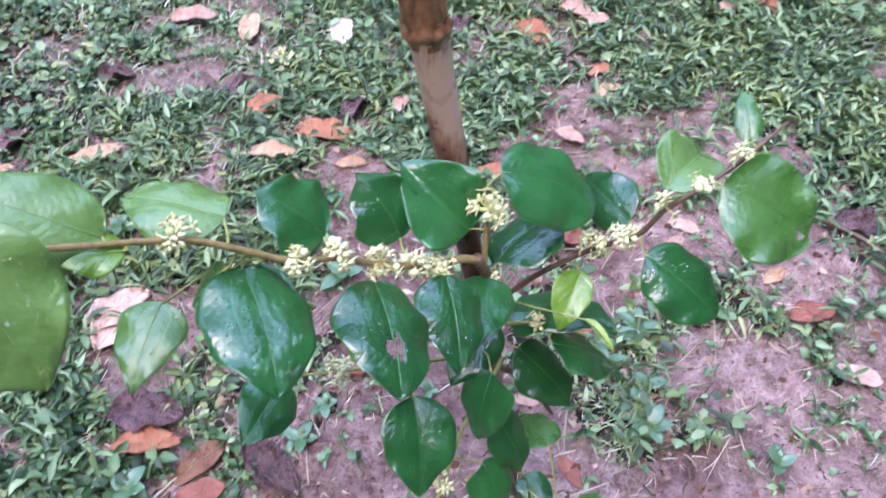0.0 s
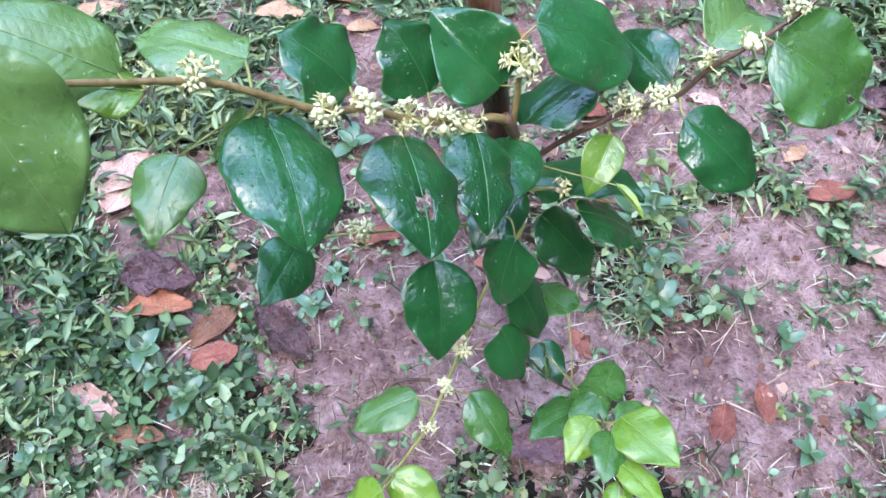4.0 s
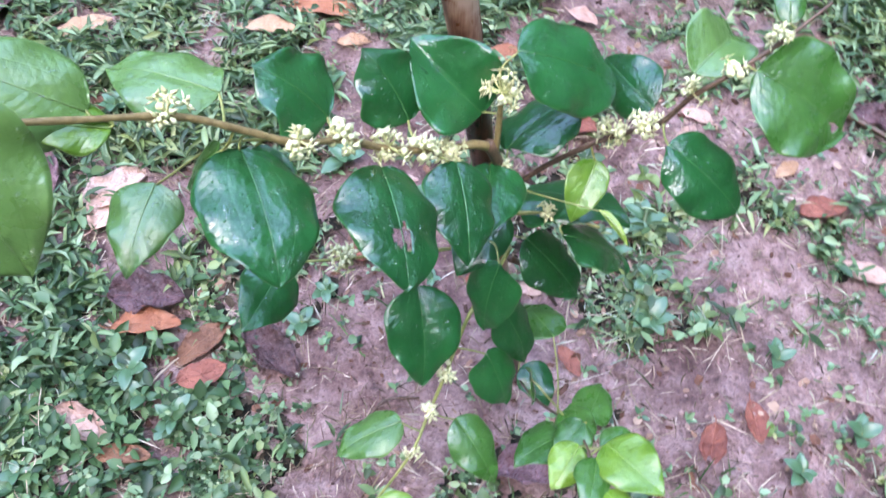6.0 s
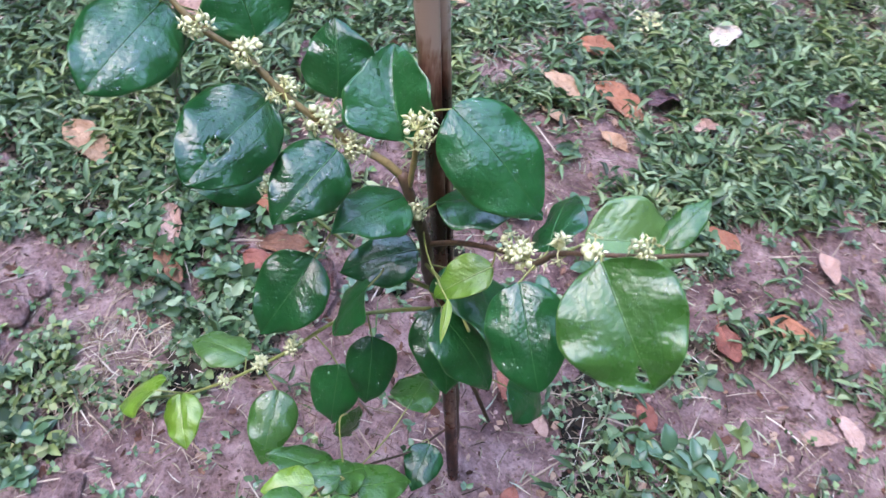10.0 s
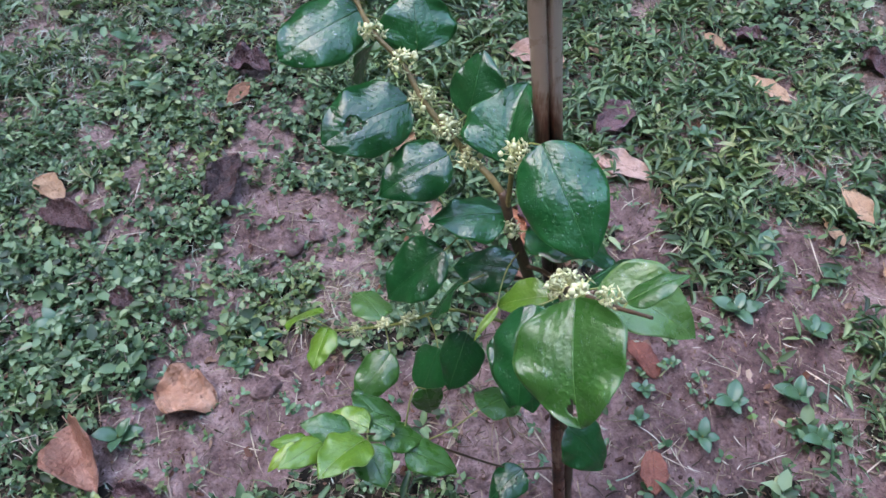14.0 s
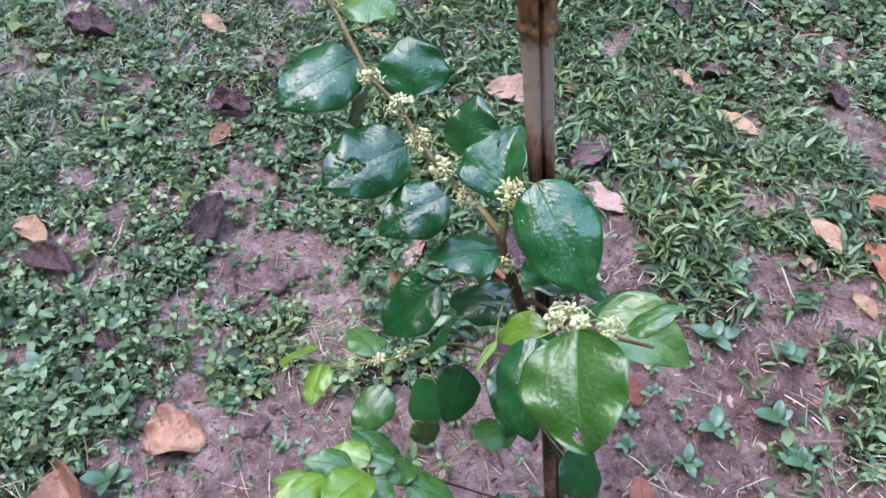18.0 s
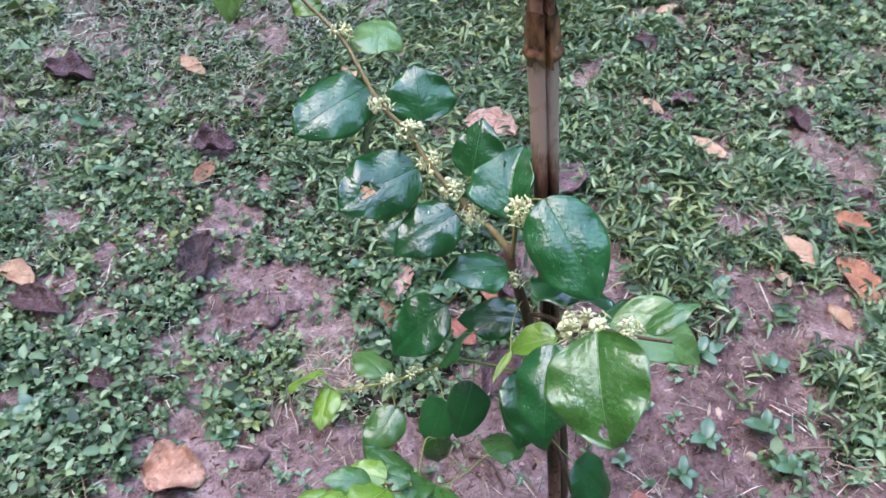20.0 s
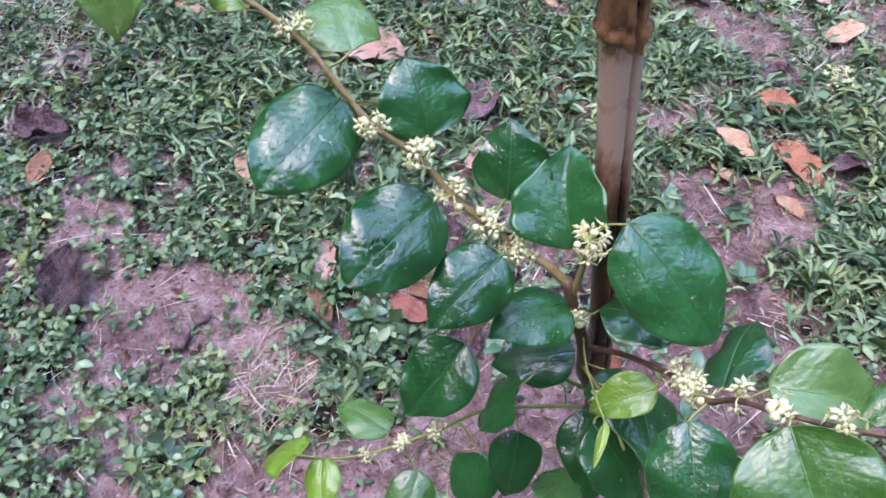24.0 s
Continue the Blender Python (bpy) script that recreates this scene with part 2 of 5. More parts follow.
SOIL = soil_material()
LEAF = {
    "dark": leaf_material("leaf_dark", (0.004, 0.060, 0.014), (0.015, 0.134, 0.032), (0.06, 0.20, 0.05)),
    "mid": leaf_material("leaf_mid", (0.026, 0.108, 0.016), (0.062, 0.182, 0.030), (0.13, 0.26, 0.07), 0.36, (0.16, 0.40, 0.04), film_rough=0.22),
    "sage": leaf_material("leaf_sage", (0.068, 0.172, 0.034), (0.120, 0.238, 0.058), (0.22, 0.34, 0.12), 0.4, (0.20, 0.42, 0.06), film_rough=0.24),
    "young": leaf_material("leaf_young", (0.075, 0.195, 0.014), (0.185, 0.325, 0.030), (0.34, 0.44, 0.14), 0.36, (0.35, 0.55, 0.05), film_rough=0.24),
    "lime": leaf_material("leaf_lime", (0.160, 0.290, 0.022), (0.290, 0.410, 0.055), (0.45, 0.52, 0.20), 0.4, (0.45, 0.60, 0.08)),
}
STEM = bark_material("stem_bark", (0.045, 0.024, 0.016), (0.150, 0.085, 0.050), (1, 1, 0.3), 300)
TWIG = bark_material("twig_bark", (0.130, 0.085, 0.032), (0.330, 0.240, 0.100), (1, 1, 1), 200)
PETIOLE = bark_material("petiole_skin", (0.140, 0.180, 0.040), (0.300, 0.300, 0.090), (1, 1, 1), 150)
BAMBOO = bamboo_material()
NODE = bark_material("bamboo_node", (0.010, 0.003, 0.002), (0.330, 0.150, 0.075), (1, 1, 0.5), 110, 0.24)
PETAL = island_material("petal", (0.2, (0.54, 0.55, 0.25)), (0.8, (0.78, 0.74, 0.44)), rough=0.5)
PEDICEL = island_material("pedicel", (0.2, (0.42, 0.46, 0.16)), (0.8, (0.66, 0.62, 0.30)), rough=0.55)
WATER = water_material()
# Darkest tones also stand in for shade between weeds, palest for wet sheen.
WEED = island_material("weed_leaf", (0.10, (0.009, 0.023, 0.010)), (0.40, (0.050, 0.105, 0.042)), (0.72, (0.160, 0.255, 0.118)), (0.97, (0.330, 0.425, 0.240)), rough=0.48, through_colour=(0.16, 0.32, 0.08), other=((0.10, (0.028, 0.037, 0.010)), (0.40, (0.112, 0.155, 0.042)), (0.72, (0.240, 0.300, 0.090)), (0.95, (0.400, 0.390, 0.180))), gloss=1.48)
# Deeper green weed; the darker tones also carry shade in the colour.
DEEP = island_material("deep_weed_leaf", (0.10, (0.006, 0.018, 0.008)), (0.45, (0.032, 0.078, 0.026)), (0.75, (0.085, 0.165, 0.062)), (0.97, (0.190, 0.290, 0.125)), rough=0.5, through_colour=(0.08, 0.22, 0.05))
SEEDLING = island_material("seedling_leaf", (0.15, (0.050, 0.120, 0.056)), (0.8, (0.165, 0.285, 0.140)), rough=0.3, through_colour=(0.10, 0.30, 0.06), other=((0.15, (0.070, 0.125, 0.028)), (0.8, (0.200, 0.300, 0.075))), gloss=1.6)
GRASS = island_material("grass_blade", (0.12, (0.020, 0.046, 0.016)), (0.48, (0.105, 0.172, 0.066)), (0.75, (0.290, 0.330, 0.170)), (0.98, (0.560, 0.520, 0.330)), rough=0.26, through_colour=(0.12, 0.28, 0.05), gloss=1.6)
STRAW = island_material("straw", (0.10, (0.110, 0.066, 0.034)), (0.45, (0.330, 0.235, 0.150)), (0.78, (0.560, 0.445, 0.330)), (0.99, (0.760, 0.680, 0.560)), rough=0.5)
PALE = island_material("pale_grass", (0.12, (0.070, 0.100, 0.055)), (0.50, (0.250, 0.300, 0.195)), (0.80, (0.360, 0.400, 0.290)), (0.98, (0.560, 0.560, 0.440)), rough=0.3, gloss=1.6)
# Low end darkened further to deepen the shade between weeds.
THATCH = island_material("thatch", (0.12, (0.026, 0.017, 0.010)), (0.50, (0.125, 0.090, 0.056)), (0.78, (0.300, 0.240, 0.165)), (0.98, (0.520, 0.450, 0.340)), rough=0.5, sheen=0.15)
ROOTLET = island_material("rootlet", (0.15, (0.060, 0.026, 0.018)), (0.6, (0.230, 0.130, 0.095)), (0.95, (0.480, 0.350, 0.270)), rough=0.5, sheen=0.15)
FLAKE = island_material("litter_flake", (0.12, (0.040, 0.020, 0.014)), (0.5, (0.150, 0.066, 0.042)), (0.8, (0.330, 0.200, 0.140)), (0.98, (0.520, 0.380, 0.280)), rough=0.45, sheen=0.15)
BELT = bark_material("added_belt_foliage", (0.006, 0.014, 0.005), (0.045, 0.085, 0.030), (1, 1, 1), 1.3, 0.8)
# Near-black, so that the shade in the weed gaps is in the colour.
MOULD_SHADE = island_material("leaf_mould", (0.15, (0.006, 0.006, 0.004)), (0.6, (0.022, 0.017, 0.011)), (0.97, (0.075, 0.052, 0.036)), rough=0.7, sheen=0.12)
CRUMB = island_material("soil_crumb", (0.15, (0.090, 0.050, 0.040)), (0.8, (0.420, 0.270, 0.235)), rough=0.85, bump=0.6, sheen=0.15)
DEAD = {
    "tan": dead_material("tan", (0.390, 0.205, 0.105), (0.660, 0.420, 0.270)),
    "pink": dead_material("pink", (0.400, 0.215, 0.150), (0.660, 0.430, 0.345)),
    "orange": dead_material("orange", (0.300, 0.095, 0.045), (0.520, 0.225, 0.120)),
    "brown": dead_material("brown", (0.130, 0.050, 0.026), (0.330, 0.155, 0.085)),
    "red": dead_material("red", (0.160, 0.042, 0.028), (0.400, 0.140, 0.090)),
    "purple": dead_material("purple", (0.045, 0.018, 0.020), (0.200, 0.105, 0.110), 0.3),
    "dark": dead_material("dark", (0.028, 0.012, 0.011), (0.120, 0.058, 0.055), 0.3),
    "white": dead_material("white", (0.560, 0.430, 0.320), (0.800, 0.700, 0.580)),
    "crumple": dead_material("crumple", (0.380, 0.155, 0.080), (0.660, 0.390, 0.265)),
    "rolled": dead_material("rolled", (0.300, 0.125, 0.080), (0.560, 0.315, 0.230), 0.4),
}


# ---- shapes ----
rng = np.random.default_rng(11)


def lattice(x, y, size, seed):
    """Smooth value noise between 0 and 1, one lump about every size metres."""
    g = np.random.default_rng(seed).random((64, 64))
    x, y = np.asarray(x, float) / size, np.asarray(y, float) / size
    i, j = np.floor(x).astype(int), np.floor(y).astype(int)
    u, v = x - i, y - j
    u, v = u * u * (3 - 2 * u), v * v * (3 - 2 * v)
    a, b, c, d = g[i % 64, j % 64], g[(i + 1) % 64, j % 64], g[i % 64, (j + 1) % 64], g[(i + 1) % 64, (j + 1) % 64]
    return a * (1 - u) * (1 - v) + b * u * (1 - v) + c * (1 - u) * v + d * u * v


def height(x, y):
    """The ground's height."""
    near = np.exp(-((np.asarray(x) / 6) ** 2 + (np.asarray(y) / 6) ** 2))
    lumps = 0.020 * (lattice(x, y, 0.31, 3) - 0.5) + 0.015 * (lattice(x, y, 0.09, 4) - 0.5) + 0.010 * (lattice(x, y, 0.036, 5) - 0.5)
    return lumps * near + 0.3 * (1 - near) * (lattice(x, y, 7.0, 6) - 0.5)


BARE = []


def bare(x, y, rx, ry, turn):
    BARE.append((x, y, rx, ry, radians(turn)))


def cover(x, y):
    """How green the ground is: 0 on bare soil, 1 under weeds."""
    open_soil = np.zeros_like(np.asarray(x, float))
    for cx, cy, rx, ry, a in BARE:
        dx, dy = x - cx, y - cy
        u, v = (dx * math.cos(a) + dy * math.sin(a)) / rx, (-dx * math.sin(a) + dy * math.cos(a)) / ry
        open_soil = np.maximum(open_soil, 1.35 - np.sqrt(u * u + v * v))
    rag = 1.1 * (lattice(x, y, 0.11, 8) - 0.5) + 0.8 * (lattice(x, y, 0.04, 9) - 0.5)
    soil = np.clip((open_soil + rag * 1.0) * 2.0, 0, 0.975)
    gaps = np.clip((lattice(x, y, 0.17, 10) * 0.6 + lattice(x, y, 0.05, 12) * 0.4 - 0.68) * 6, 0, 0.55)
    thin = 0.22 * np.clip((y - 0.35) * 3, 0, 1) * np.clip((lattice(x, y, 0.07, 14) - 0.35) * 3, 0, 1)
    return (1 - soil) * (1 - gaps) * (1 - thin)


def raw_mesh(name, verts, faces, material, smooth=True, uv=None):
    """A mesh from an array of points and an array of equal faces."""
    verts, faces = np.asarray(verts, np.float32), np.asarray(faces, np.int32)
    k = faces.shape[1]
    me = bpy.data.meshes.new(name)
    me.vertices.add(len(verts))
    me.vertices.foreach_set("co", verts.ravel())
    me.loops.add(faces.size)
    me.loops.foreach_set("vertex_index", faces.ravel())
    me.polygons.add(len(faces))
    me.polygons.foreach_set("loop_start", np.arange(0, faces.size, k, dtype=np.int32))
    me.polygons.foreach_set("use_smooth", np.full(len(faces), smooth))
    if uv is not None:
        layer = me.uv_layers.new(name="UVMap")
        layer.data.foreach_set("uv", np.asarray(uv, np.float32)[faces.ravel()].ravel())
    me.materials.append(material)
    me.update(calc_edges=True)
    me.validate()
    return me


def part(name, mesh, parent, label="", m=Matrix()):
    """Links a mesh as one object under a thing or a part."""
    ob = new(name, mesh)
    ob.parent, ob.matrix_basis = parent, m
    return tagged(ob, label)


def smooth_line(points, steps=6):
    p = [Vector(q) for q in points]
    p = [2 * p[0] - p[1], *p, 2 * p[-1] - p[-2]]
    out = []
    for a, b, c, d in zip(p, p[1:], p[2:], p[3:]):
        for n in range(steps):
            t = n / steps
            out.append(0.5 * (2 * b + (c - a) * t + (2 * a - 5 * b + 4 * c - d) * t * t + (3 * b - a - 3 * c + d) * t**3))
    return out + [p[-2]]


def tube_arrays(points, radii, sides=8, knob=0.0, seed=0):
    """A closed tube round a line; radii are shared out along it."""
    pts = np.array([tuple(q) for q in points])
    r = np.interp(np.linspace(0, 1, len(pts)), np.linspace(0, 1, len(radii)), radii)
    if knob:
        r = r * (1 + knob * (np.random.default_rng(seed).random(len(pts)) - 0.5))
    d = np.gradient(pts, axis=0)
    d /= np.linalg.norm(d, axis=1)[:, None] + 1e-12
    ref = np.array([0.31, 0.95, 0.05])
    a = np.cross(d, ref)
    a /= np.linalg.norm(a, axis=1)[:, None] + 1e-12
    b = np.cross(d, a)
    ang = np.linspace(0, 2 * np.pi, sides, endpoint=False)
    v = pts[:, None] + r[:, None, None] * (np.cos(ang)[None, :, None] * a[:, None] + np.sin(ang)[None, :, None] * b[:, None])
    n = len(pts)
    i, j = np.meshgrid(np.arange(n - 1), np.arange(sides), indexing="ij")
    k = (j + 1) % sides
    f = np.stack([i * sides + j, i * sides + k, (i + 1) * sides + k, (i + 1) * sides + j], -1).reshape(-1, 4)
    verts = np.concatenate([v.reshape(-1, 3), pts[:1], pts[-1:]])
    top, base = len(verts) - 1, len(verts) - 2
    j = np.arange(sides)
    k = (j + 1) % sides
    caps = np.concatenate([np.stack([k, j, np.full(sides, base), np.full(sides, base)], -1), np.stack([(n - 1) * sides + j, (n - 1) * sides + k, np.full(sides, top), np.full(sides, top)], -1)])
    return verts, f, caps[:, :3]


def tube(name, points, radii, material, sides=8, knob=0.0, seed=0):
    v, quads, tris = tube_arrays(points, radii, sides, knob, seed)
    faces = np.concatenate([np.concatenate([quads[:, :3], quads[:, [0, 2, 3]]]), tris])
    return raw_mesh(name, v, faces, material)


def scatter(verts, faces, place, turn, size):
    """Copies of a small shape as arrays: place (n,3), turn (n,3,3), size (n,) or (n,3)."""
    verts = np.asarray(verts, float)
    size = np.asarray(size, float)
    size = size[:, None] if size.ndim == 1 else size
    v = np.einsum("nij,nkj->nki", turn, verts[None] * size[:, None]) + np.asarray(place)[:, None]
    f = np.asarray(faces)[None] + (np.arange(len(v)) * len(verts))[:, None, None]
    return v.reshape(-1, 3), f.reshape(-1, f.shape[-1])


def turns(yaw, pitch, roll):
    """Turn matrices: roll about y, then pitch about x (up: plus), then yaw about z."""
    cy, sy, cp, sp, cr, sr = np.cos(yaw), np.sin(yaw), np.cos(pitch), np.sin(pitch), np.cos(roll), np.sin(roll)
    o, z = np.ones_like(cy), np.zeros_like(cy)

    def m(*c):
        return np.stack(c, -1).reshape(-1, 3, 3)

    return m(cy, -sy, z, sy, cy, z, z, z, o) @ m(o, z, z, z, cp, -sp, z, sp, cp) @ m(cr, z, sr, z, o, z, -sr, z, cr)


# ---- ground ----
bare(-0.12, 0.04, 0.20, 0.15, 79)
bare(-0.10, 0.34, 0.15, 0.09, 70)
bare(-0.46, 0.21, 0.13, 0.08, 70)
bare(-0.38, 0.88, 0.06, 0.11, 78)
bare(0.04, 0.93, 0.24, 0.18, 79)
bare(-0.23, 1.16, 0.09, 0.11, 70)
bare(0.06, 0.52, 0.12, 0.10, 79)
bare(0.41, 1.42, 0.22, 0.08, 2)
bare(0.57, 1.14, 0.09, 0.10, 2)
bare(-0.10, 0.60, 0.16, 0.13, 3)
bare(0.38, 0.58, 0.24, 0.10, 2)
bare(-0.44, 0.78, 0.10, 0.07, 1)
bare(0.73, 1.01, 0.09, 0.10, 2)
bare(-0.56, 1.53, 0.13, 0.06, 2)
bare(0.44, 1.06, 0.09, 0.14, 4)
bare(0.18, 0.69, 0.12, 0.10, 52)
bare(0.31, 1.27, 0.17, 0.09, 53)
bare(-0.77, 0.16, 0.07, 0.05, 58)
bare(0.66, 0.55, 0.20, 0.14, 10)
bare(0.56, 0.80, 0.20, 0.10, 5)
bare(0.85, 0.78, 0.14, 0.20, 5)
bare(-0.14, 1.26, 0.12, 0.08, 20)
bare(-0.30, 0.30, 0.12, 0.07, 30)
bare(-0.51, 0.14, 0.08, 0.05, 20)
bare(-0.53, 0.26, 0.07, 0.05, 60)
bare(-0.41, 0.33, 0.09, 0.05, 30)
bare(-0.74, 0.09, 0.05, 0.04, 0)
bare(0.42, 1.27, 0.16, 0.08, 10)
bare(0.55, 1.27, 0.11, 0.09, 0)
bare(0.41, 1.00, 0.11, 0.09, 0)
bare(0.35, 1.50, 0.11, 0.06, 10)
bare(0.23, 1.34, 0.08, 0.06, 0)


def axis(lo, hi, step, far):
    """Grid lines: close together between lo and hi, then wider and wider out to far."""
    inner = np.arange(lo, hi + step / 2, step)
    out = np.geomspace(step * 3, far, 26)
    return np.concatenate([lo - out[::-1], inner, hi + out])


def ground():
    xs, ys = axis(-2.7, 1.9, 0.0125, 900), axis(-1.1, 3.0, 0.0125, 900)
    X, Y = np.meshgrid(xs, ys, indexing="ij")
    v = np.stack([X, Y, height(X, Y)], -1).reshape(-1, 3)
    i, j = np.meshgrid(np.arange(len(xs) - 1), np.arange(len(ys) - 1), indexing="ij")
    k = len(ys)
    f = np.stack([i * k + j, (i + 1) * k + j, (i + 1) * k + j + 1, i * k + j + 1], -1).reshape(-1, 4)
    tagged(new("ground", raw_mesh("ground", v, f, SOIL)), "damp pinkish brown bare earth with crumbs and hollows", "ground", kind="structure")


ground()


def added_tree_belt():
    """Unseen belt of trees all round, added to block low sky and shape leaf reflections."""
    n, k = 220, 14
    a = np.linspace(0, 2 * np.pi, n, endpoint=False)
    # Lower on one side, so that leaves there mirror more sky.
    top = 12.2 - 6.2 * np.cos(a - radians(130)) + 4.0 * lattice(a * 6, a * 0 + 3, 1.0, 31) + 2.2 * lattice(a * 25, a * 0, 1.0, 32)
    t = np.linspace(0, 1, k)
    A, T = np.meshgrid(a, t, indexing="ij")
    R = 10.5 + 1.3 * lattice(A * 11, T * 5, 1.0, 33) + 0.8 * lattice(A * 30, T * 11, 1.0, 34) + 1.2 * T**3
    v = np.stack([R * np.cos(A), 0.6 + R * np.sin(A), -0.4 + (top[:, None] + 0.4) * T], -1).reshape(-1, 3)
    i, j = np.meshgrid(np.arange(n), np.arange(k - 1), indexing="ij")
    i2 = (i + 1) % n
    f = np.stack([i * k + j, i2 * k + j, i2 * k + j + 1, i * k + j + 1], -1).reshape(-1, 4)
    tagged(new("backdrop", raw_mesh("backdrop", v, f, BELT)), "unseen dark green belt of trees, added to shape the light", "backdrop", kind="structure")


added_tree_belt()
DRY = []  # places kept free of weeds, under fallen leaves


# ---- bamboo stake ----
def stake():
    foot, lean = Vector((0.179, 0.576, 0)), Vector((-0.162, -0.0356, 1))
    top = tagged(new("bamboo_stake"), "weathered brown bamboo stake with a long split, standing in the soil", "stake")
    top.location = foot
    nodes = (0.415, 0.862, 1.29)
    n = 170
    zs = np.linspace(-0.08, 1.5, n)
    sides = 72
    ang = np.linspace(0, 2 * np.pi, sides, endpoint=False)
    r = np.interp(zs, (-0.08, 0.3, 0.855, 0.90, 1.5), (0.0080, 0.0090, 0.0142, 0.0118, 0.0120))
    for z in nodes:
        r = r + 0.0012 * np.exp(-(((zs - z) / 0.02) ** 2))
    split = radians(-2)
    depth = np.clip(np.minimum((zs - 0.435) / 0.1, (1.05 - zs) / 0.1), 0, 1) * (0.8 + 0.25 * np.sin(zs * 31))
    off = np.angle(np.exp(1j * (ang[None] - split - 0.04 * np.sin(zs * 9)[:, None])))
    R = r[:, None] * (1 + 0.02 * np.sin(3 * ang + 7 * zs[:, None])) - 0.0100 * depth[:, None] * np.exp(-((off / 0.14) ** 4))
    v = np.stack([R * np.cos(ang) + lean.x * zs[:, None], R * np.sin(ang) + lean.y * zs[:, None], np.repeat(zs[:, None], sides, 1)], -1).reshape(-1, 3)
    i, j = np.meshgrid(np.arange(n - 1), np.arange(sides), indexing="ij")
    k = (j + 1) % sides
    f = np.stack([i * sides + j, i * sides + k, (i + 1) * sides + k, (i + 1) * sides + j], -1).reshape(-1, 4)
    part("culm", raw_mesh("culm", v, f, BAMBOO), top)
    cap = np.concatenate([v[-sides:], [[lean.x * 1.5, lean.y * 1.5, 1.49]]])
    part("cut_end", raw_mesh("cut_end", cap, [(a, (a + 1) % sides, sides) for a in range(sides)], NODE), top)
    for z in nodes:
        rr = float(np.interp(z, (-0.08, 0.3, 0.855, 0.90, 1.5), (0.0080, 0.0090, 0.0142, 0.0118, 0.0120)))
        prof = ((-0.016, 1.04), (-0.010, 1.10), (-0.006, 1.26), (-0.003, 1.30), (0.000, 1.16), (0.003, 1.08), (0.007, 1.15), (0.014, 1.12), (0.024, 1.05), (0.034, 0.98))
        hh = np.array([p[0] for p in prof])
        rk = rr * np.array([p[1] for p in prof])[:, None] * (1 + 0.05 * np.sin(5 * ang + 60 * z)[None] + 0.04 * np.sin(3 * ang[None] + 400 * hh[:, None]) + 0.05 * rng.random((len(prof), sides)))
        turn = np.angle(np.exp(1j * (ang[None] - split - 0.04 * np.sin((z + hh) * 9)[:, None])))
        rk = rk - (0.009 if 0.5 < z < 1.0 else 0.0) * np.exp(-((turn / 0.15) ** 4))
        wz = (z + hh)[:, None] + 0.0018 * np.sin(2 * ang + z * 40)[None]
        v = np.stack([rk * np.cos(ang) + lean.x * wz, rk * np.sin(ang) + lean.y * wz, wz], -1).reshape(-1, 3)
        i, j = np.meshgrid(np.arange(len(prof) - 1), np.arange(sides), indexing="ij")
        k = (j + 1) % sides
        part("node_ring", raw_mesh("node_ring", v, np.stack([i * sides + j, i * sides + k, (i + 1) * sides + k, (i + 1) * sides + j], -1).reshape(-1, 4), NODE), top, "dark knotted node ring")


stake()

# ---- shrub ----
ROOT = Vector((0.166, 0.590, 0.0))
shrub = tagged(new("shrub"), "young shrub with glossy wet oval leaves and small cream flowers", "shrub")
shrub.location = ROOT
TO_SHRUB = Matrix.Translation(-ROOT)
LINES = []  # points of all branches, for the leaf stalks


def branch(name, points, radii, material, label="", knob=0.25):
    line = smooth_line(points)
    LINES.extend(line)
    return part(name, tube(name, [q - ROOT for q in line], radii, material, 9, knob, len(LINES)), shrub, label)


branch("stem", [(0.166, 0.590, -0.03), (0.150, 0.588, 0.10), (0.128, 0.585, 0.24), (0.104, 0.580, 0.36), (0.094, 0.562, 0.43), (0.097, 0.538, 0.50), (0.103, 0.525, 0.561), (0.097, 0.511, 0.62), (0.083, 0.504, 0.662)], (0.0075, 0.0070, 0.0065, 0.0062, 0.006, 0.0055, 0.0045), STEM)
branch("top_shoot", [(0.090, 0.507, 0.645), (0.090, 0.510, 0.680), (0.089, 0.511, 0.708)], (0.0028, 0.0020), TWIG)
branch("branch", [(0.086, 0.506, 0.655), (0.070, 0.494, 0.672), (0.051, 0.480, 0.681), (0.033, 0.462, 0.702), (0.011, 0.444, 0.724), (-0.017, 0.430, 0.749), (-0.040, 0.408, 0.771), (-0.066, 0.396, 0.795), (-0.096, 0.383, 0.820), (-0.135, 0.352, 0.850), (-0.175, 0.322, 0.878), (-0.215, 0.29, 0.905)], (0.0036, 0.0030, 0.0027, 0.0024, 0.0020, 0.0015), TWIG, "olive brown flowering branch")
branch("branch", [(0.103, 0.524, 0.566), (0.140, 0.532, 0.603), (0.187, 0.535, 0.640), (0.216, 0.524, 0.670), (0.233, 0.523, 0.704), (0.255, 0.524, 0.729), (0.285, 0.535, 0.752), (0.315, 0.552, 0.775)], (0.0027, 0.0023, 0.0020, 0.0015), STEM, "dark thin flowering branch")
branch("branch", [(0.120, 0.527, 0.47), (0.100, 0.480, 0.485), (0.078, 0.442, 0.476), (0.060, 0.400, 0.440), (0.046, 0.370, 0.417), (0.032, 0.337, 0.400), (0.006, 0.308, 0.366), (-0.016, 0.286, 0.347), (-0.042, 0.252, 0.337)], (0.0022, 0.0019, 0.0016, 0.0011), PETIOLE, "pale thin low twig")
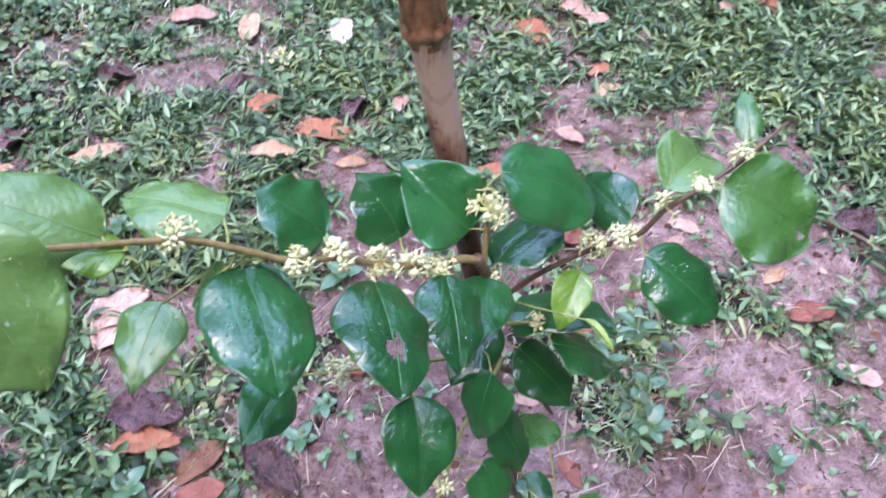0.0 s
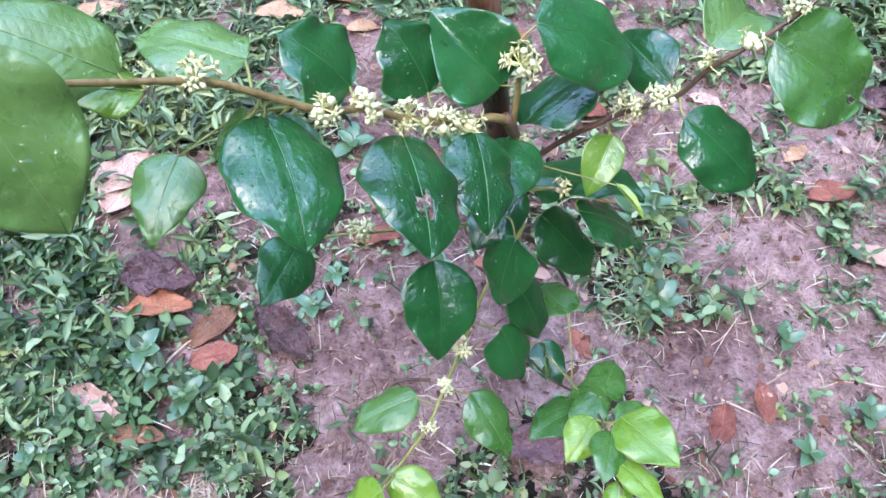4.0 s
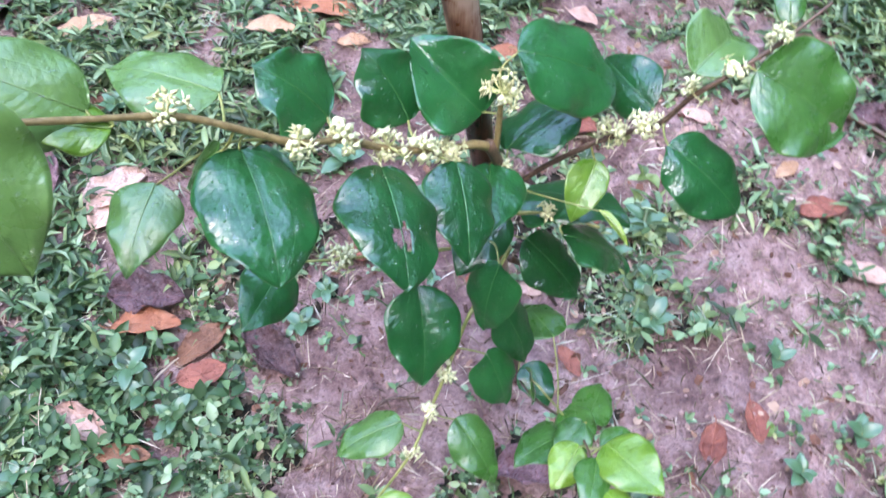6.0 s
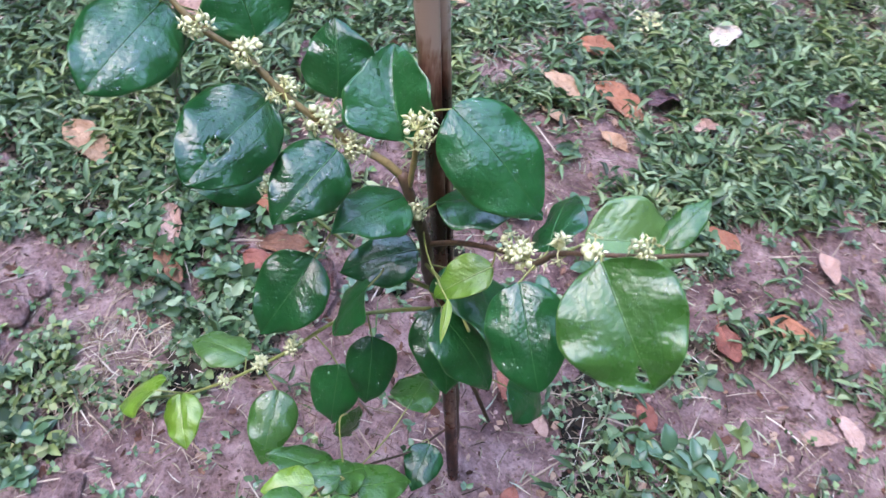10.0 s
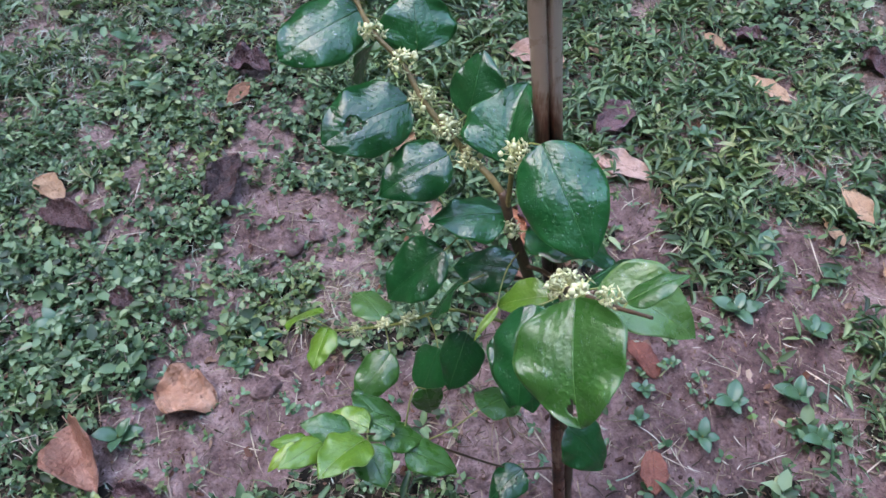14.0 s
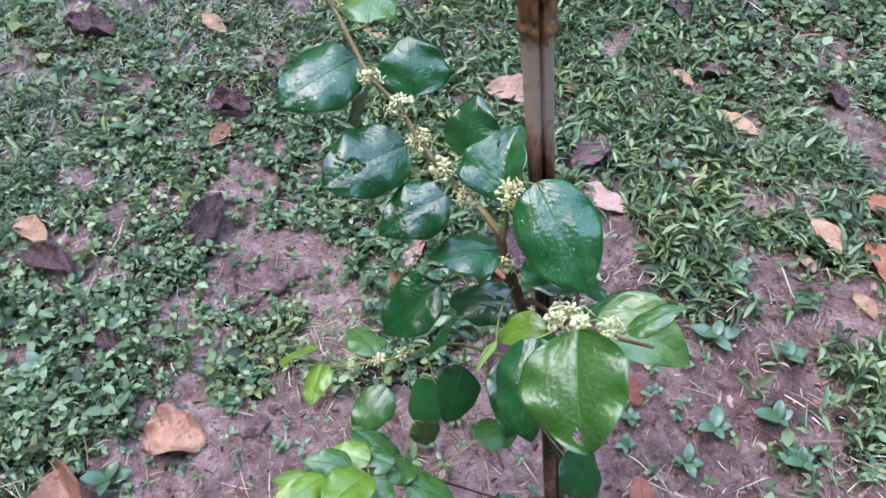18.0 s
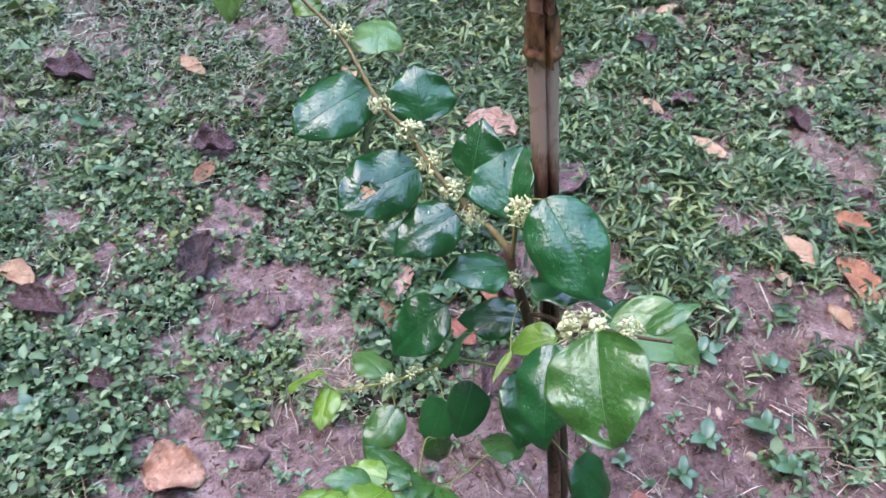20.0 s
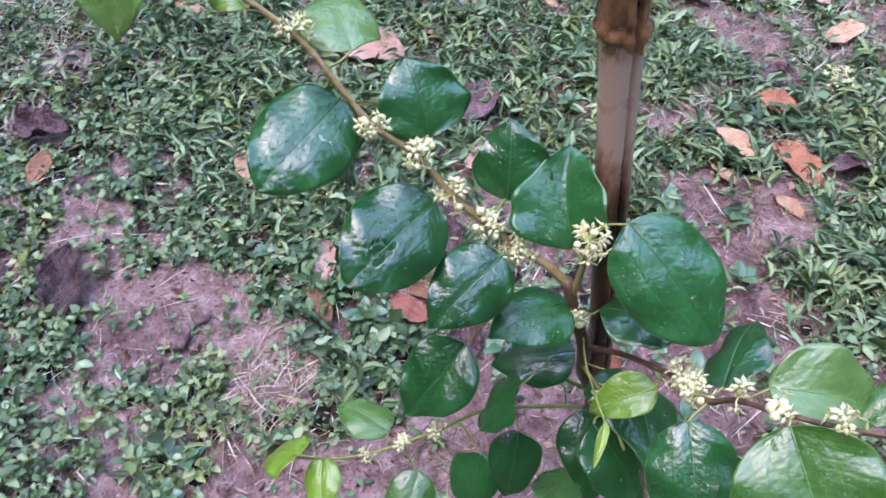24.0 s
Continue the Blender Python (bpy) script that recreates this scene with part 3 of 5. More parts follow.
branch("branch", [(0.150, 0.575, 0.15), (0.158, 0.500, 0.20), (0.170, 0.425, 0.31), (0.187, 0.362, 0.415), (0.196, 0.310, 0.452), (0.200, 0.262, 0.462)], (0.0017, 0.0014, 0.0013, 0.0011), STEM, "low side shoot")
branch("branch", [(0.122, 0.527, 0.45), (0.150, 0.545, 0.400), (0.178, 0.562, 0.325), (0.200, 0.575, 0.262)], (0.0036, 0.0030, 0.0024), STEM, "bare drooping brown side branch")
branch("branch", [(0.112, 0.526, 0.50), (0.075, 0.490, 0.530), (0.020, 0.468, 0.550), (-0.034, 0.449, 0.566), (-0.085, 0.470, 0.520)], (0.0022, 0.0017, 0.0012), PETIOLE, "thin inner twig")
branch("branch", [(0.106, 0.525, 0.535), (0.150, 0.515, 0.552), (0.192, 0.500, 0.556)], (0.0020, 0.0013), PETIOLE, "thin inner twig")
branch("branch", [(0.100, 0.520, 0.592), (0.128, 0.500, 0.603), (0.155, 0.487, 0.610), (0.179, 0.478, 0.613)], (0.0009, 0.0006), PETIOLE, "thin pale new shoot")

WIDE = 2.491


def blade(length, width, fold, bow, hole, seed, left=0, thick=0.0005, nu=20, nv=7, tip_form=0.8):
    """A leaf blade: base at the origin, tip along +y, upper side +z. Gives points, triangles, uv and its surface as a function."""
    t = math.tan(radians(fold))
    ph = np.random.default_rng(seed).random(4) * 6.28
    peak = 0.5 / (0.5 + tip_form)
    full = 1 / (peak**0.5 * (1 - peak) ** tip_form)

    def surface(u, v):
        w = full * np.maximum(u, 0.004) ** 0.5 * np.maximum(1 - u, 0.0) ** tip_form
        w = w * (1 + 0.06 * np.sin(ph[3]) * np.tanh(6 * v) + 0.022 * np.sin(8 * u + ph[0] + 2 * np.tanh(6 * v)) + 0.010 * np.sin(21 * u + ph[1] + v))
        x = v * w * width / 2
        wave = 0.034 * width * (np.sin(5.5 * u * 3 + ph[0] + 2 * v) * v**2 + 0.7 * np.sin(3 * u * 3 + ph[1]) * v)
        q = np.abs(x) / (width / 2)
        up = np.where(x < 0, np.sin(radians(left)) * np.abs(x), 0.0)
        x = np.where(x < 0, x * math.cos(radians(left)), x)
        z = bow * length * 4 * u * (1 - u) + (-t * np.abs(x) if fold < 0 else width * (0.10 * q - t * q**2)) + up + wave - 0.05 * length * u**5
        return np.stack([x + 0.012 * length * np.sin(3 * u + ph[2]), u * length, z], -1)

    us = np.concatenate([[0, 0.012, 0.04], np.linspace(0.09, 0.93, nu - 4), [0.975, 1.0]])
    vs = np.linspace(-1, 1, 2 * nv + 1)
    U, V = np.meshgrid(us, vs, indexing="ij")
    top = surface(U, V).reshape(-1, 3)
    n, k = len(us), len(vs)
    i, j = np.meshgrid(np.arange(n - 1), np.arange(k - 1), indexing="ij")
    q = np.stack([i * k + j, (i + 1) * k + j, (i + 1) * k + j + 1, i * k + j + 1], -1).reshape(-1, 4)[:, ::-1]
    if hole:
        c = np.stack([(U[:-1, :-1] + U[1:, 1:]) / 2, (V[:-1, :-1] + V[1:, 1:]) / 2], -1).reshape(-1, 2)
        jag = 1 + 0.35 * np.sin(np.arctan2(c[:, 0] - hole[0], c[:, 1] - hole[1]) * 3 + 1)
        q = q[np.hypot(c[:, 0] - hole[0], (c[:, 1] - hole[1]) * 0.42) > hole[2] * jag]
    under = top - (0, 0, thick)
    m = len(top)
    edge = {}
    for f in q:
        for a, b in zip(f, np.roll(f, -1)):
            if (b, a) in edge:
                del edge[(b, a)]
            else:
                edge[(a, b)] = 1
    rim = np.array([(b, a, a + m, b + m) for a, b in edge])
    quads = np.concatenate([q, q[:, ::-1] + m, rim])
    tris = np.concatenate([quads[:, :3], quads[:, [0, 2, 3]]])
    uv = np.stack([V * 0.5 + 0.5, U], -1).reshape(-1, 2)
    return np.concatenate([top, under]), tris, np.concatenate([uv, uv]), surface


DOME_A = np.linspace(0, 2 * np.pi, 8, endpoint=False)
DOME = np.concatenate([np.stack([np.cos(DOME_A), np.sin(DOME_A), 0 * DOME_A], -1), np.stack([0.78 * np.cos(DOME_A), 0.78 * np.sin(DOME_A), 0 * DOME_A + 0.62], -1), [[0, 0, 0.95]]])
DOME_F = np.array([t for a in range(8) for t in ((a, (a + 1) % 8, 8 + (a + 1) % 8), (a, 8 + (a + 1) % 8, 8 + a), (8 + a, 8 + (a + 1) % 8, 16))])


def drops_on(surface, count, length, seed):
    """Small flat water drops that lie on a blade."""
    g, count = np.random.default_rng(seed), int(count * 0.65)
    u, v = g.uniform(0.08, 0.94, count), g.uniform(-0.88, 0.88, count)
    p = surface(u, v)
    a, b = surface(u + 0.01, v) - p, surface(u, v + 0.02) - p
    a /= np.linalg.norm(a, axis=1)[:, None]
    nrm = np.cross(b, a)
    nrm /= np.linalg.norm(nrm, axis=1)[:, None]
    nrm *= np.sign(nrm[:, 2:3])
    side = np.cross(a, nrm)
    turn = g.normal(0, 0.6, count)
    c, s = np.cos(turn)[:, None], np.sin(turn)[:, None]
    m = np.stack([c * side + s * a, c * a - s * side, nrm], -1)
    r = 0.0006 + 0.0024 * g.random(count) ** 2.2
    size = np.stack([r, r * g.uniform(1.0, 2.3, count), r * 0.5], -1)
    return scatter(DOME, DOME_F, p - nrm * 0.00005, m, size)


def leaf(base, tip, width, roll, tone, fold=12, bow=0.06, hole=None, drops=90, left=0, tip_form=0.92):
    """A leaf of the shrub from base to tip, rolled about its midrib, with its stalk and water drops."""
    base, tip = Vector(base), Vector(tip)
    y = (tip - base).normalized()
    s = y.cross(Vector((0, 0, 1))).normalized()
    x = math.cos(radians(roll)) * s + math.sin(radians(roll)) * s.cross(y)
    z = x.cross(y)
    m = Matrix(((x.x, y.x, z.x, base.x), (x.y, y.y, z.y, base.y), (x.z, y.z, z.z, base.z), (0, 0, 0, 1)))
    length = (tip - base).length
    seed = int(abs(base.x * 7919 + base.y * 104729 + base.z * 1299709)) % 100000
    v, f, uv, surface = blade(length, width, fold, bow, hole, seed, left, nu=44 if hole else 26, nv=16 if hole else 9, tip_form=tip_form)
    ob = part("leaf", raw_mesh("leaf", v, f, LEAF[tone], uv=uv), shrub, {"young": "bright yellow-green young leaf", "lime": "pale lime new leaf", "dark": "", "mid": "mid-green leaf", "sage": "pale sage-green leaf"}[tone], TO_SHRUB @ m)
    near = min(LINES, key=lambda q: (q - base).length)
    if (near - base).length > 0.004:
        e = m.inverted() @ near
        bend = Vector((e.x * 0.4, min(-0.2 * e.length, e.y * 0.35), e.z * 0.4 - 0.1 * e.length))
        part("petiole", tube("petiole", smooth_line([(0, 0.001, 0), bend, e], 5), (0.0009, 0.0010), PETIOLE, 6), ob)
    rib = [surface(np.array(u), np.array(0.0)) + (0, 0, 0.0001) for u in np.linspace(0.0, 0.97, 12)]
    part("midrib", tube("midrib", rib, (0.0007, 0.0005, 0.0002), LEAF[tone], 5), ob)
    if drops:
        dv, df = drops_on(surface, drops, length, seed)
        water = tagged(part("rain_water", raw_mesh("rain_water", dv, df, WATER), ob, "clear rain drops"), kind="stuff")
        water.visible_shadow = False
    return ob


leaf((0.076, 0.510, 0.690), (0.020, 0.539, 0.736), 0.078, 42, "dark", fold=0, left=41, drops=48)
leaf((0.099, 0.534, 0.732), (0.189, 0.558, 0.678), 0.077, -22, "dark", drops=192, tip_form=0.7)
leaf((0.102, 0.530, 0.623), (0.171, 0.590, 0.636), 0.074, 24, "dark")
leaf((0.215, 0.542, 0.670), (0.181, 0.606, 0.660), 0.050, 49, "dark")
leaf((0.238, 0.546, 0.706), (0.287, 0.611, 0.690), 0.058, -15, "sage", fold=-20, bow=0.12, drops=80)
leaf((0.268, 0.516, 0.742), (0.348, 0.500, 0.701), 0.086, -30, "mid", fold=3, hole=(0.86, 0.1, 0.06), drops=240, tip_form=0.7)
leaf((0.222, 0.502, 0.672), (0.288, 0.472, 0.632), 0.063, -17, "dark", tip_form=0.7)
leaf((0.178, 0.528, 0.617), (0.160, 0.482, 0.588), 0.036, 10, "young", fold=-14, drops=19)
leaf((0.006, 0.431, 0.722), (0.033, 0.345, 0.710), 0.074, 29, "dark", hole=(0.62, -0.05, 0.09), tip_form=0.7)
leaf((-0.074, 0.399, 0.774), (-0.038, 0.318, 0.758), 0.073, 22, "dark", drops=176, tip_form=0.7)
leaf((0.057, 0.458, 0.696), (0.072, 0.388, 0.670), 0.060, 26, "dark", drops=64)
leaf((0.086, 0.506, 0.633), (0.085, 0.432, 0.641), 0.057, 1, "dark", drops=40)
leaf((0.099, 0.518, 0.558), (0.066, 0.453, 0.539), 0.054, 10, "dark")
leaf((0.031, 0.450, 0.523), (0.040, 0.376, 0.466), 0.074, 24, "dark", left=14, fold=8, drops=32)
leaf((0.020, 0.367, 0.396), (-0.045, 0.337, 0.377), 0.051, -16, "sage")
leaf((0.072, 0.371, 0.400), (0.116, 0.320, 0.365), 0.049, 8, "mid")
leaf((0.099, 0.427, 0.434), (0.126, 0.398, 0.373), 0.053, -2, "dark")
leaf((0.110, 0.460, 0.471), (0.143, 0.429, 0.410), 0.051, 5, "dark")
leaf((0.144, 0.405, 0.427), (0.150, 0.407, 0.378), 0.037, -12, "mid")
leaf((-0.072, 0.420, 0.752), (-0.066, 0.388, 0.684), 0.082, -30, "dark", fold=-10, drops=24)
leaf((-0.028, 0.446, 0.751), (-0.070, 0.452, 0.793), 0.076, -16, "dark", fold=0, left=-32, drops=48)
leaf((0.022, 0.484, 0.707), (-0.009, 0.507, 0.756), 0.066, -15, "dark", fold=0, left=-43, drops=48)
leaf((-0.082, 0.416, 0.804), (-0.153, 0.433, 0.804), 0.057, -7, "sage")
leaf((-0.166, 0.310, 0.912), (-0.134, 0.272, 0.834), 0.074, 0, "sage", fold=4, bow=0.03, drops=140)
leaf((-0.154, 0.432, 0.688), (-0.168, 0.366, 0.668), 0.054, 2, "sage", tip_form=1.1)
leaf((-0.099, 0.477, 0.501), (-0.118, 0.400, 0.518), 0.058, 31, "dark")
leaf((0.129, 0.559, 0.525), (0.220, 0.510, 0.558), 0.085, 20, "dark")
leaf((0.159, 0.496, 0.548), (0.230, 0.505, 0.493), 0.065, 12, "dark")
leaf((0.134, 0.526, 0.493), (0.194, 0.488, 0.442), 0.064, 3, "dark")
leaf((0.102, 0.459, 0.553), (0.092, 0.424, 0.488), 0.054, -21, "dark")
leaf((0.186, 0.360, 0.411), (0.127, 0.323, 0.421), 0.053, -22, "mid")
leaf((-0.009, 0.278, 0.385), (-0.046, 0.246, 0.333), 0.055, -15, "young", drops=0)
leaf((-0.001, 0.297, 0.365), (0.050, 0.270, 0.352), 0.044, -20, "young", drops=0)
leaf((0.223, 0.545, 0.436), (0.255, 0.582, 0.382), 0.058, -9, "dark")
leaf((0.171, 0.460, 0.409), (0.145, 0.519, 0.371), 0.051, 6, "mid")
# leaves of the near end of the flowering branch
leaf((-0.131, 0.365, 0.842), (-0.200, 0.362, 0.884), 0.056, 20, "sage", drops=20)
leaf((-0.120, 0.360, 0.836), (-0.160, 0.350, 0.846), 0.030, 10, "young", drops=0)
leaf((-0.085, 0.391, 0.779), (-0.112, 0.396, 0.741), 0.033, 10, "mid", drops=12)
leaf((0.290, 0.545, 0.760), (0.288, 0.588, 0.778), 0.022, 10, "mid", drops=0)
# leaves of the low side shoot
leaf((0.200, 0.372, 0.405), (0.226, 0.424, 0.378), 0.042, 0, "mid", drops=14)
leaf((0.185, 0.350, 0.422), (0.192, 0.394, 0.400), 0.040, 8, "mid", drops=14)
leaf((0.192, 0.362, 0.432), (0.164, 0.330, 0.428), 0.037, -10, "mid", drops=12)
leaf((0.186, 0.337, 0.438), (0.158, 0.297, 0.436), 0.038, 8, "young", drops=10)
leaf((0.196, 0.320, 0.458), (0.184, 0.270, 0.470), 0.034, 10, "mid", drops=6)
leaf((0.206, 0.334, 0.456), (0.248, 0.286, 0.478), 0.054, -6, "young", fold=4, drops=10)
leaf((0.205, 0.335, 0.440), (0.250, 0.347, 0.428), 0.042, 0, "mid", drops=8)
leaf((0.200, 0.292, 0.460), (0.231, 0.247, 0.478), 0.030, 10, "young", drops=0)
leaf((0.199, 0.275, 0.460), (0.193, 0.236, 0.458), 0.024, -10, "young", drops=0)
leaf((0.200, 0.264, 0.462), (0.222, 0.232, 0.455), 0.016, 10, "lime", drops=0)
# new sprig beside the young leaf
leaf((0.180, 0.478, 0.613), (0.203, 0.452, 0.604), 0.008, 0, "lime", fold=-30, drops=0)
leaf((0.179, 0.479, 0.613), (0.198, 0.456, 0.610), 0.005, 20, "lime", fold=-30, drops=0)
# low leaves near the foot
leaf((0.168, 0.515, 0.215), (0.196, 0.464, 0.200), 0.048, 0, "dark", drops=14)


# ---- flowers ----
def star():
    """A small open flower with five pointed petals round a disc; about 1 unit wide."""
    v, f = [], []
    for k in range(5):
        a = k * 2 * math.pi / 5
        c, s = math.cos(a), math.sin(a)
        for r, w, z in ((0.10, 0.0, 0.02), (0.34, 0.17, 0.10), (0.34, -0.17, 0.10), (0.68, 0.0, 0.16), (0.34, 0.0, 0.15), (0.34, 0.0, 0.03)):
            v.append((r * c - w * s, r * s + w * c, z))
        o = 6 * k
        f += [(o, o + 4, o + 1), (o, o + 2, o + 4), (o + 1, o + 4, o + 3), (o + 4, o + 2, o + 3), (o, o + 1, o + 5), (o, o + 5, o + 2), (o + 1, o + 3, o + 5), (o + 5, o + 3, o + 2)]
    o = len(v)
    v += [(0.2 * math.cos(a), 0.2 * math.sin(a), 0.06) for a in np.linspace(0, 2 * np.pi, 7)[:6]] + [(0, 0, 0.24), (0, 0, -0.08)]
    f += [t for a in range(6) for t in ((o + a, o + (a + 1) % 6, o + 6), (o + (a + 1) % 6, o + a, o + 7))]
    return v, f


def bud():
    v, f = [], []
    rings = ((-0.18, 0.10), (-0.05, 0.24), (0.10, 0.27), (0.24, 0.16))
    for z, r in rings:
        v += [(r * math.cos(a), r * math.sin(a), z) for a in np.linspace(0, 2 * np.pi, 8)[:7]]
    for k in range(3):
        for a in range(7):
            b = (a + 1) % 7
            f += [(7 * k + a, 7 * k + b, 7 * k + 7 + b), (7 * k + a, 7 * k + 7 + b, 7 * k + 7 + a)]
    v += [(0, 0, 0.3), (0, 0, -0.2)]
    f += [t for a in range(7) for t in ((21 + a, 21 + (a + 1) % 7, 28), ((a + 1) % 7, a, 29))]
    return v, f


FLOWER = [raw_mesh("flower", *star(), PETAL), raw_mesh("flower_bud", *bud(), PETAL)]


def cluster(x, y, z, count, spread, seed, open_share=0.6):
    """A tuft of small flowers on thin stalks round a point of a branch."""
    count, open_share = int(count * 0.72), 0.35 + 0.65 * open_share
    g = np.random.default_rng(seed)
    c = Vector((x, y, z))
    allv, allf, o = [], [], 0
    spots = []
    for k in range(count):
        d = Vector((g.normal(), g.normal(), g.normal(0.35, 0.8))).normalized()
        r = 1.15 * spread * g.uniform(0.35, 1.05)
        mid = d * r * 0.5 + Vector(g.normal(0, 0.0008, 3))
        v, q, t = tube_arrays([(0, 0, 0), mid, d * r], (0.0006, 0.0005, 0.0007), 5)
        tri = np.concatenate([q[:, :3], q[:, [0, 2, 3]], t])
        allv.append(v)
        allf.append(tri + o)
        o += len(v)
        spots.append((d, r))
    tuft = part("inflorescence", raw_mesh("inflorescence", np.concatenate(allv), np.concatenate(allf), PEDICEL), shrub, "cream flower cluster on thin stalks", Matrix.Translation(c - ROOT))
    for d, r in spots:
        size = g.uniform(0.0095, 0.0132)
        part("flower", FLOWER[0 if g.random() < open_share else 1], tuft, "", Matrix.Translation(d * r) @ d.to_track_quat("Z", "Y").to_matrix().to_4x4() @ pose(0, 0, 0, 0, 0, g.uniform(0, 90)) @ Matrix.Scale(size, 4))


cluster(0.089, 0.511, 0.714, 30, 0.0125, 1, 0.75)
cluster(0.095, 0.508, 0.623, 18, 0.0105, 2)
cluster(0.051, 0.480, 0.682, 21, 0.011, 3)
cluster(0.033, 0.462, 0.705, 22, 0.011, 4)
cluster(0.011, 0.444, 0.727, 22, 0.011, 5)
cluster(-0.017, 0.431, 0.752, 21, 0.011, 6)
cluster(-0.040, 0.408, 0.774, 22, 0.011, 7)
cluster(-0.100, 0.383, 0.824, 15, 0.010, 8)
cluster(0.187, 0.537, 0.644, 27, 0.012, 9, 0.7)
cluster(0.210, 0.526, 0.668, 27, 0.012, 10)
cluster(0.233, 0.523, 0.709, 15, 0.009, 11, 0.2)
cluster(0.255, 0.524, 0.732, 13, 0.009, 12, 0.2)
cluster(0.285, 0.536, 0.755, 10, 0.008, 13, 0.4)
cluster(-0.034, 0.449, 0.570, 21, 0.012, 14)
cluster(0.060, 0.400, 0.443, 15, 0.009, 15, 0.3)
cluster(0.046, 0.370, 0.420, 12, 0.008, 16, 0.2)
cluster(0.032, 0.337, 0.402, 9, 0.007, 17, 0.2)
cluster(0.145, 0.515, 0.555, 9, 0.007, 18, 0.3)


# ---- fallen leaves ----
LOOKS = {
    "tan": "pale tan dry fallen leaf lying on the weeds", "pink": "pinkish beige dry fallen leaf on the ground", "orange": "orange-brown fallen leaf lying among weeds",
    "brown": "curled brown fallen leaf half under weeds", "red": "wet reddish brown fallen leaf on bare soil", "purple": "wet purple-grey rotting fallen leaf on the ground",
    "rolled": "reddish brown rolled-up fallen leaf on bare soil", "dark": "dark rotting fallen leaf between weeds", "white": "whitish bleached fallen leaf lying on grass", "crumple": "large crumpled orange-brown fallen leaf on bare soil",
}
SLIM = {"tan": 0.42, "pink": 0.50, "orange": 0.50, "brown": 0.42, "red": 0.55, "purple": 0.55, "dark": 0.42, "white": 0.55, "crumple": 0.85, "rolled": 0.50}


def fallen(x, y, length, turn, kind):
    """A dry curled leaf on the ground."""
    g = np.random.default_rng(int(abs(x * 9176 + y * 6113 + 17) * 100) % 99991)
    wide = SLIM[kind] * length * g.uniform(0.9, 1.15)
    curl = 1.5 if kind == "rolled" else g.uniform(0.12, 0.42) * (2.4 if kind in ("purple", "dark") else 1.5 if kind == "crumple" else 1)
    arch = g.uniform(-0.02, 0.10)
    ph = g.random(5) * 6.28
    us, vs = np.concatenate([[0, 0.03], np.linspace(0.08, 0.94, 15), [0.98, 1.0]]), np.linspace(-1, 1, 11)
    U, V = np.meshgrid(us, vs, indexing="ij")
    w = WIDE * np.maximum(U, 0.003) ** 0.62 * np.maximum(1 - U, 0.0005) ** 0.68
    w = w * (1 + 0.07 * np.sin(9 * U + ph[0]) * np.abs(V) + 0.05 * np.sin(23 * U + ph[1]) * np.abs(V))
    X = V * w * wide / 2
    rough = 0.15 if kind in ("crumple", "purple", "dark") else 0.06
    Z = curl * np.abs(V) ** 1.7 * w * wide / 2 * (1 + 0.5 * np.sin(2.4 * U + ph[2]) * np.sign(V)) + arch * length * np.sin(np.pi * U)
    Z = Z + rough * wide * (np.sin(11 * U + 4 * V + ph[3]) * 0.5 + np.sin(17 * U - 7 * V + ph[4]) * 0.35) * (0.3 + np.abs(V)) + 0.10 * length * np.maximum(U - 0.75, 0) ** 1.5 * np.sin(ph[2])
    top = np.stack([X + 0.05 * length * np.sin(2.2 * U + ph[1]), (U - 0.5) * length, Z], -1).reshape(-1, 3)
    top[:, 2] -= top[:, 2].min()
    n, k = U.shape
    i, j = np.meshgrid(np.arange(n - 1), np.arange(k - 1), indexing="ij")
    q = np.stack([i * k + j, i * k + j + 1, (i + 1) * k + j + 1, (i + 1) * k + j], -1).reshape(-1, 4)
    m = len(top)
    border = [(a, 0) for a in range(n)] + [(n - 1, b) for b in range(1, k)] + [(a, k - 1) for a in range(n - 2, -1, -1)] + [(0, b) for b in range(k - 2, 0, -1)]
    ring = [a * k + b for a, b in border]
    rim = np.array([(a, b, b + m, a + m) for a, b in zip(ring, ring[1:] + ring[:1])])
    quads = np.concatenate([q, q[:, ::-1] + m, rim])
    uv = np.stack([V * 0.5 + 0.5, U], -1).reshape(-1, 2)
    me = raw_mesh("fallen_leaf", np.concatenate([top, top - (0, 0, 0.0007)]), np.concatenate([quads[:, :3], quads[:, [0, 2, 3]]]), DEAD[kind], uv=np.concatenate([uv, uv]))
    ob = tagged(new("fallen_leaf", me), LOOKS[kind], "leaf", "fallen leaves")
    a = radians(turn - 90)
    s = np.linspace(-0.45, 0.45, 5) * length
    lift = float(np.max(height(x - s * math.sin(a), y + s * math.cos(a)))) + (0.004 if cover(np.array([x]), np.array([y]))[0] < 0.4 else 0.017)
    ob.matrix_basis = pose(x, y, lift - 0.004, g.uniform(-5, 5), g.uniform(-6, 6), turn - 90)
    mid = top.reshape(n, k, 3)[:, k // 2]
    stalk = [mid[0] + (0.004 * math.sin(ph[0]), -0.16 * length, 0.003), mid[0] + (0, -0.06 * length, 0.001)] + [p + (0, 0, 0.0002) for p in mid[:-1:3]]
    part("midrib", tube("midrib", stalk, (0.0011, 0.0010, 0.0007, 0.0003), DEAD[kind], 5), ob)
    DRY.append((x, y, length * 0.46, wide * 0.46, a))


fallen(-0.72, -0.30, 0.122, 40, "tan")
fallen(-0.62, -0.26, 0.145, 49, "dark")
fallen(-0.65, 0.07, 0.151, 154, "dark")
fallen(-1.03, 0.13, 0.110, 59, "purple")
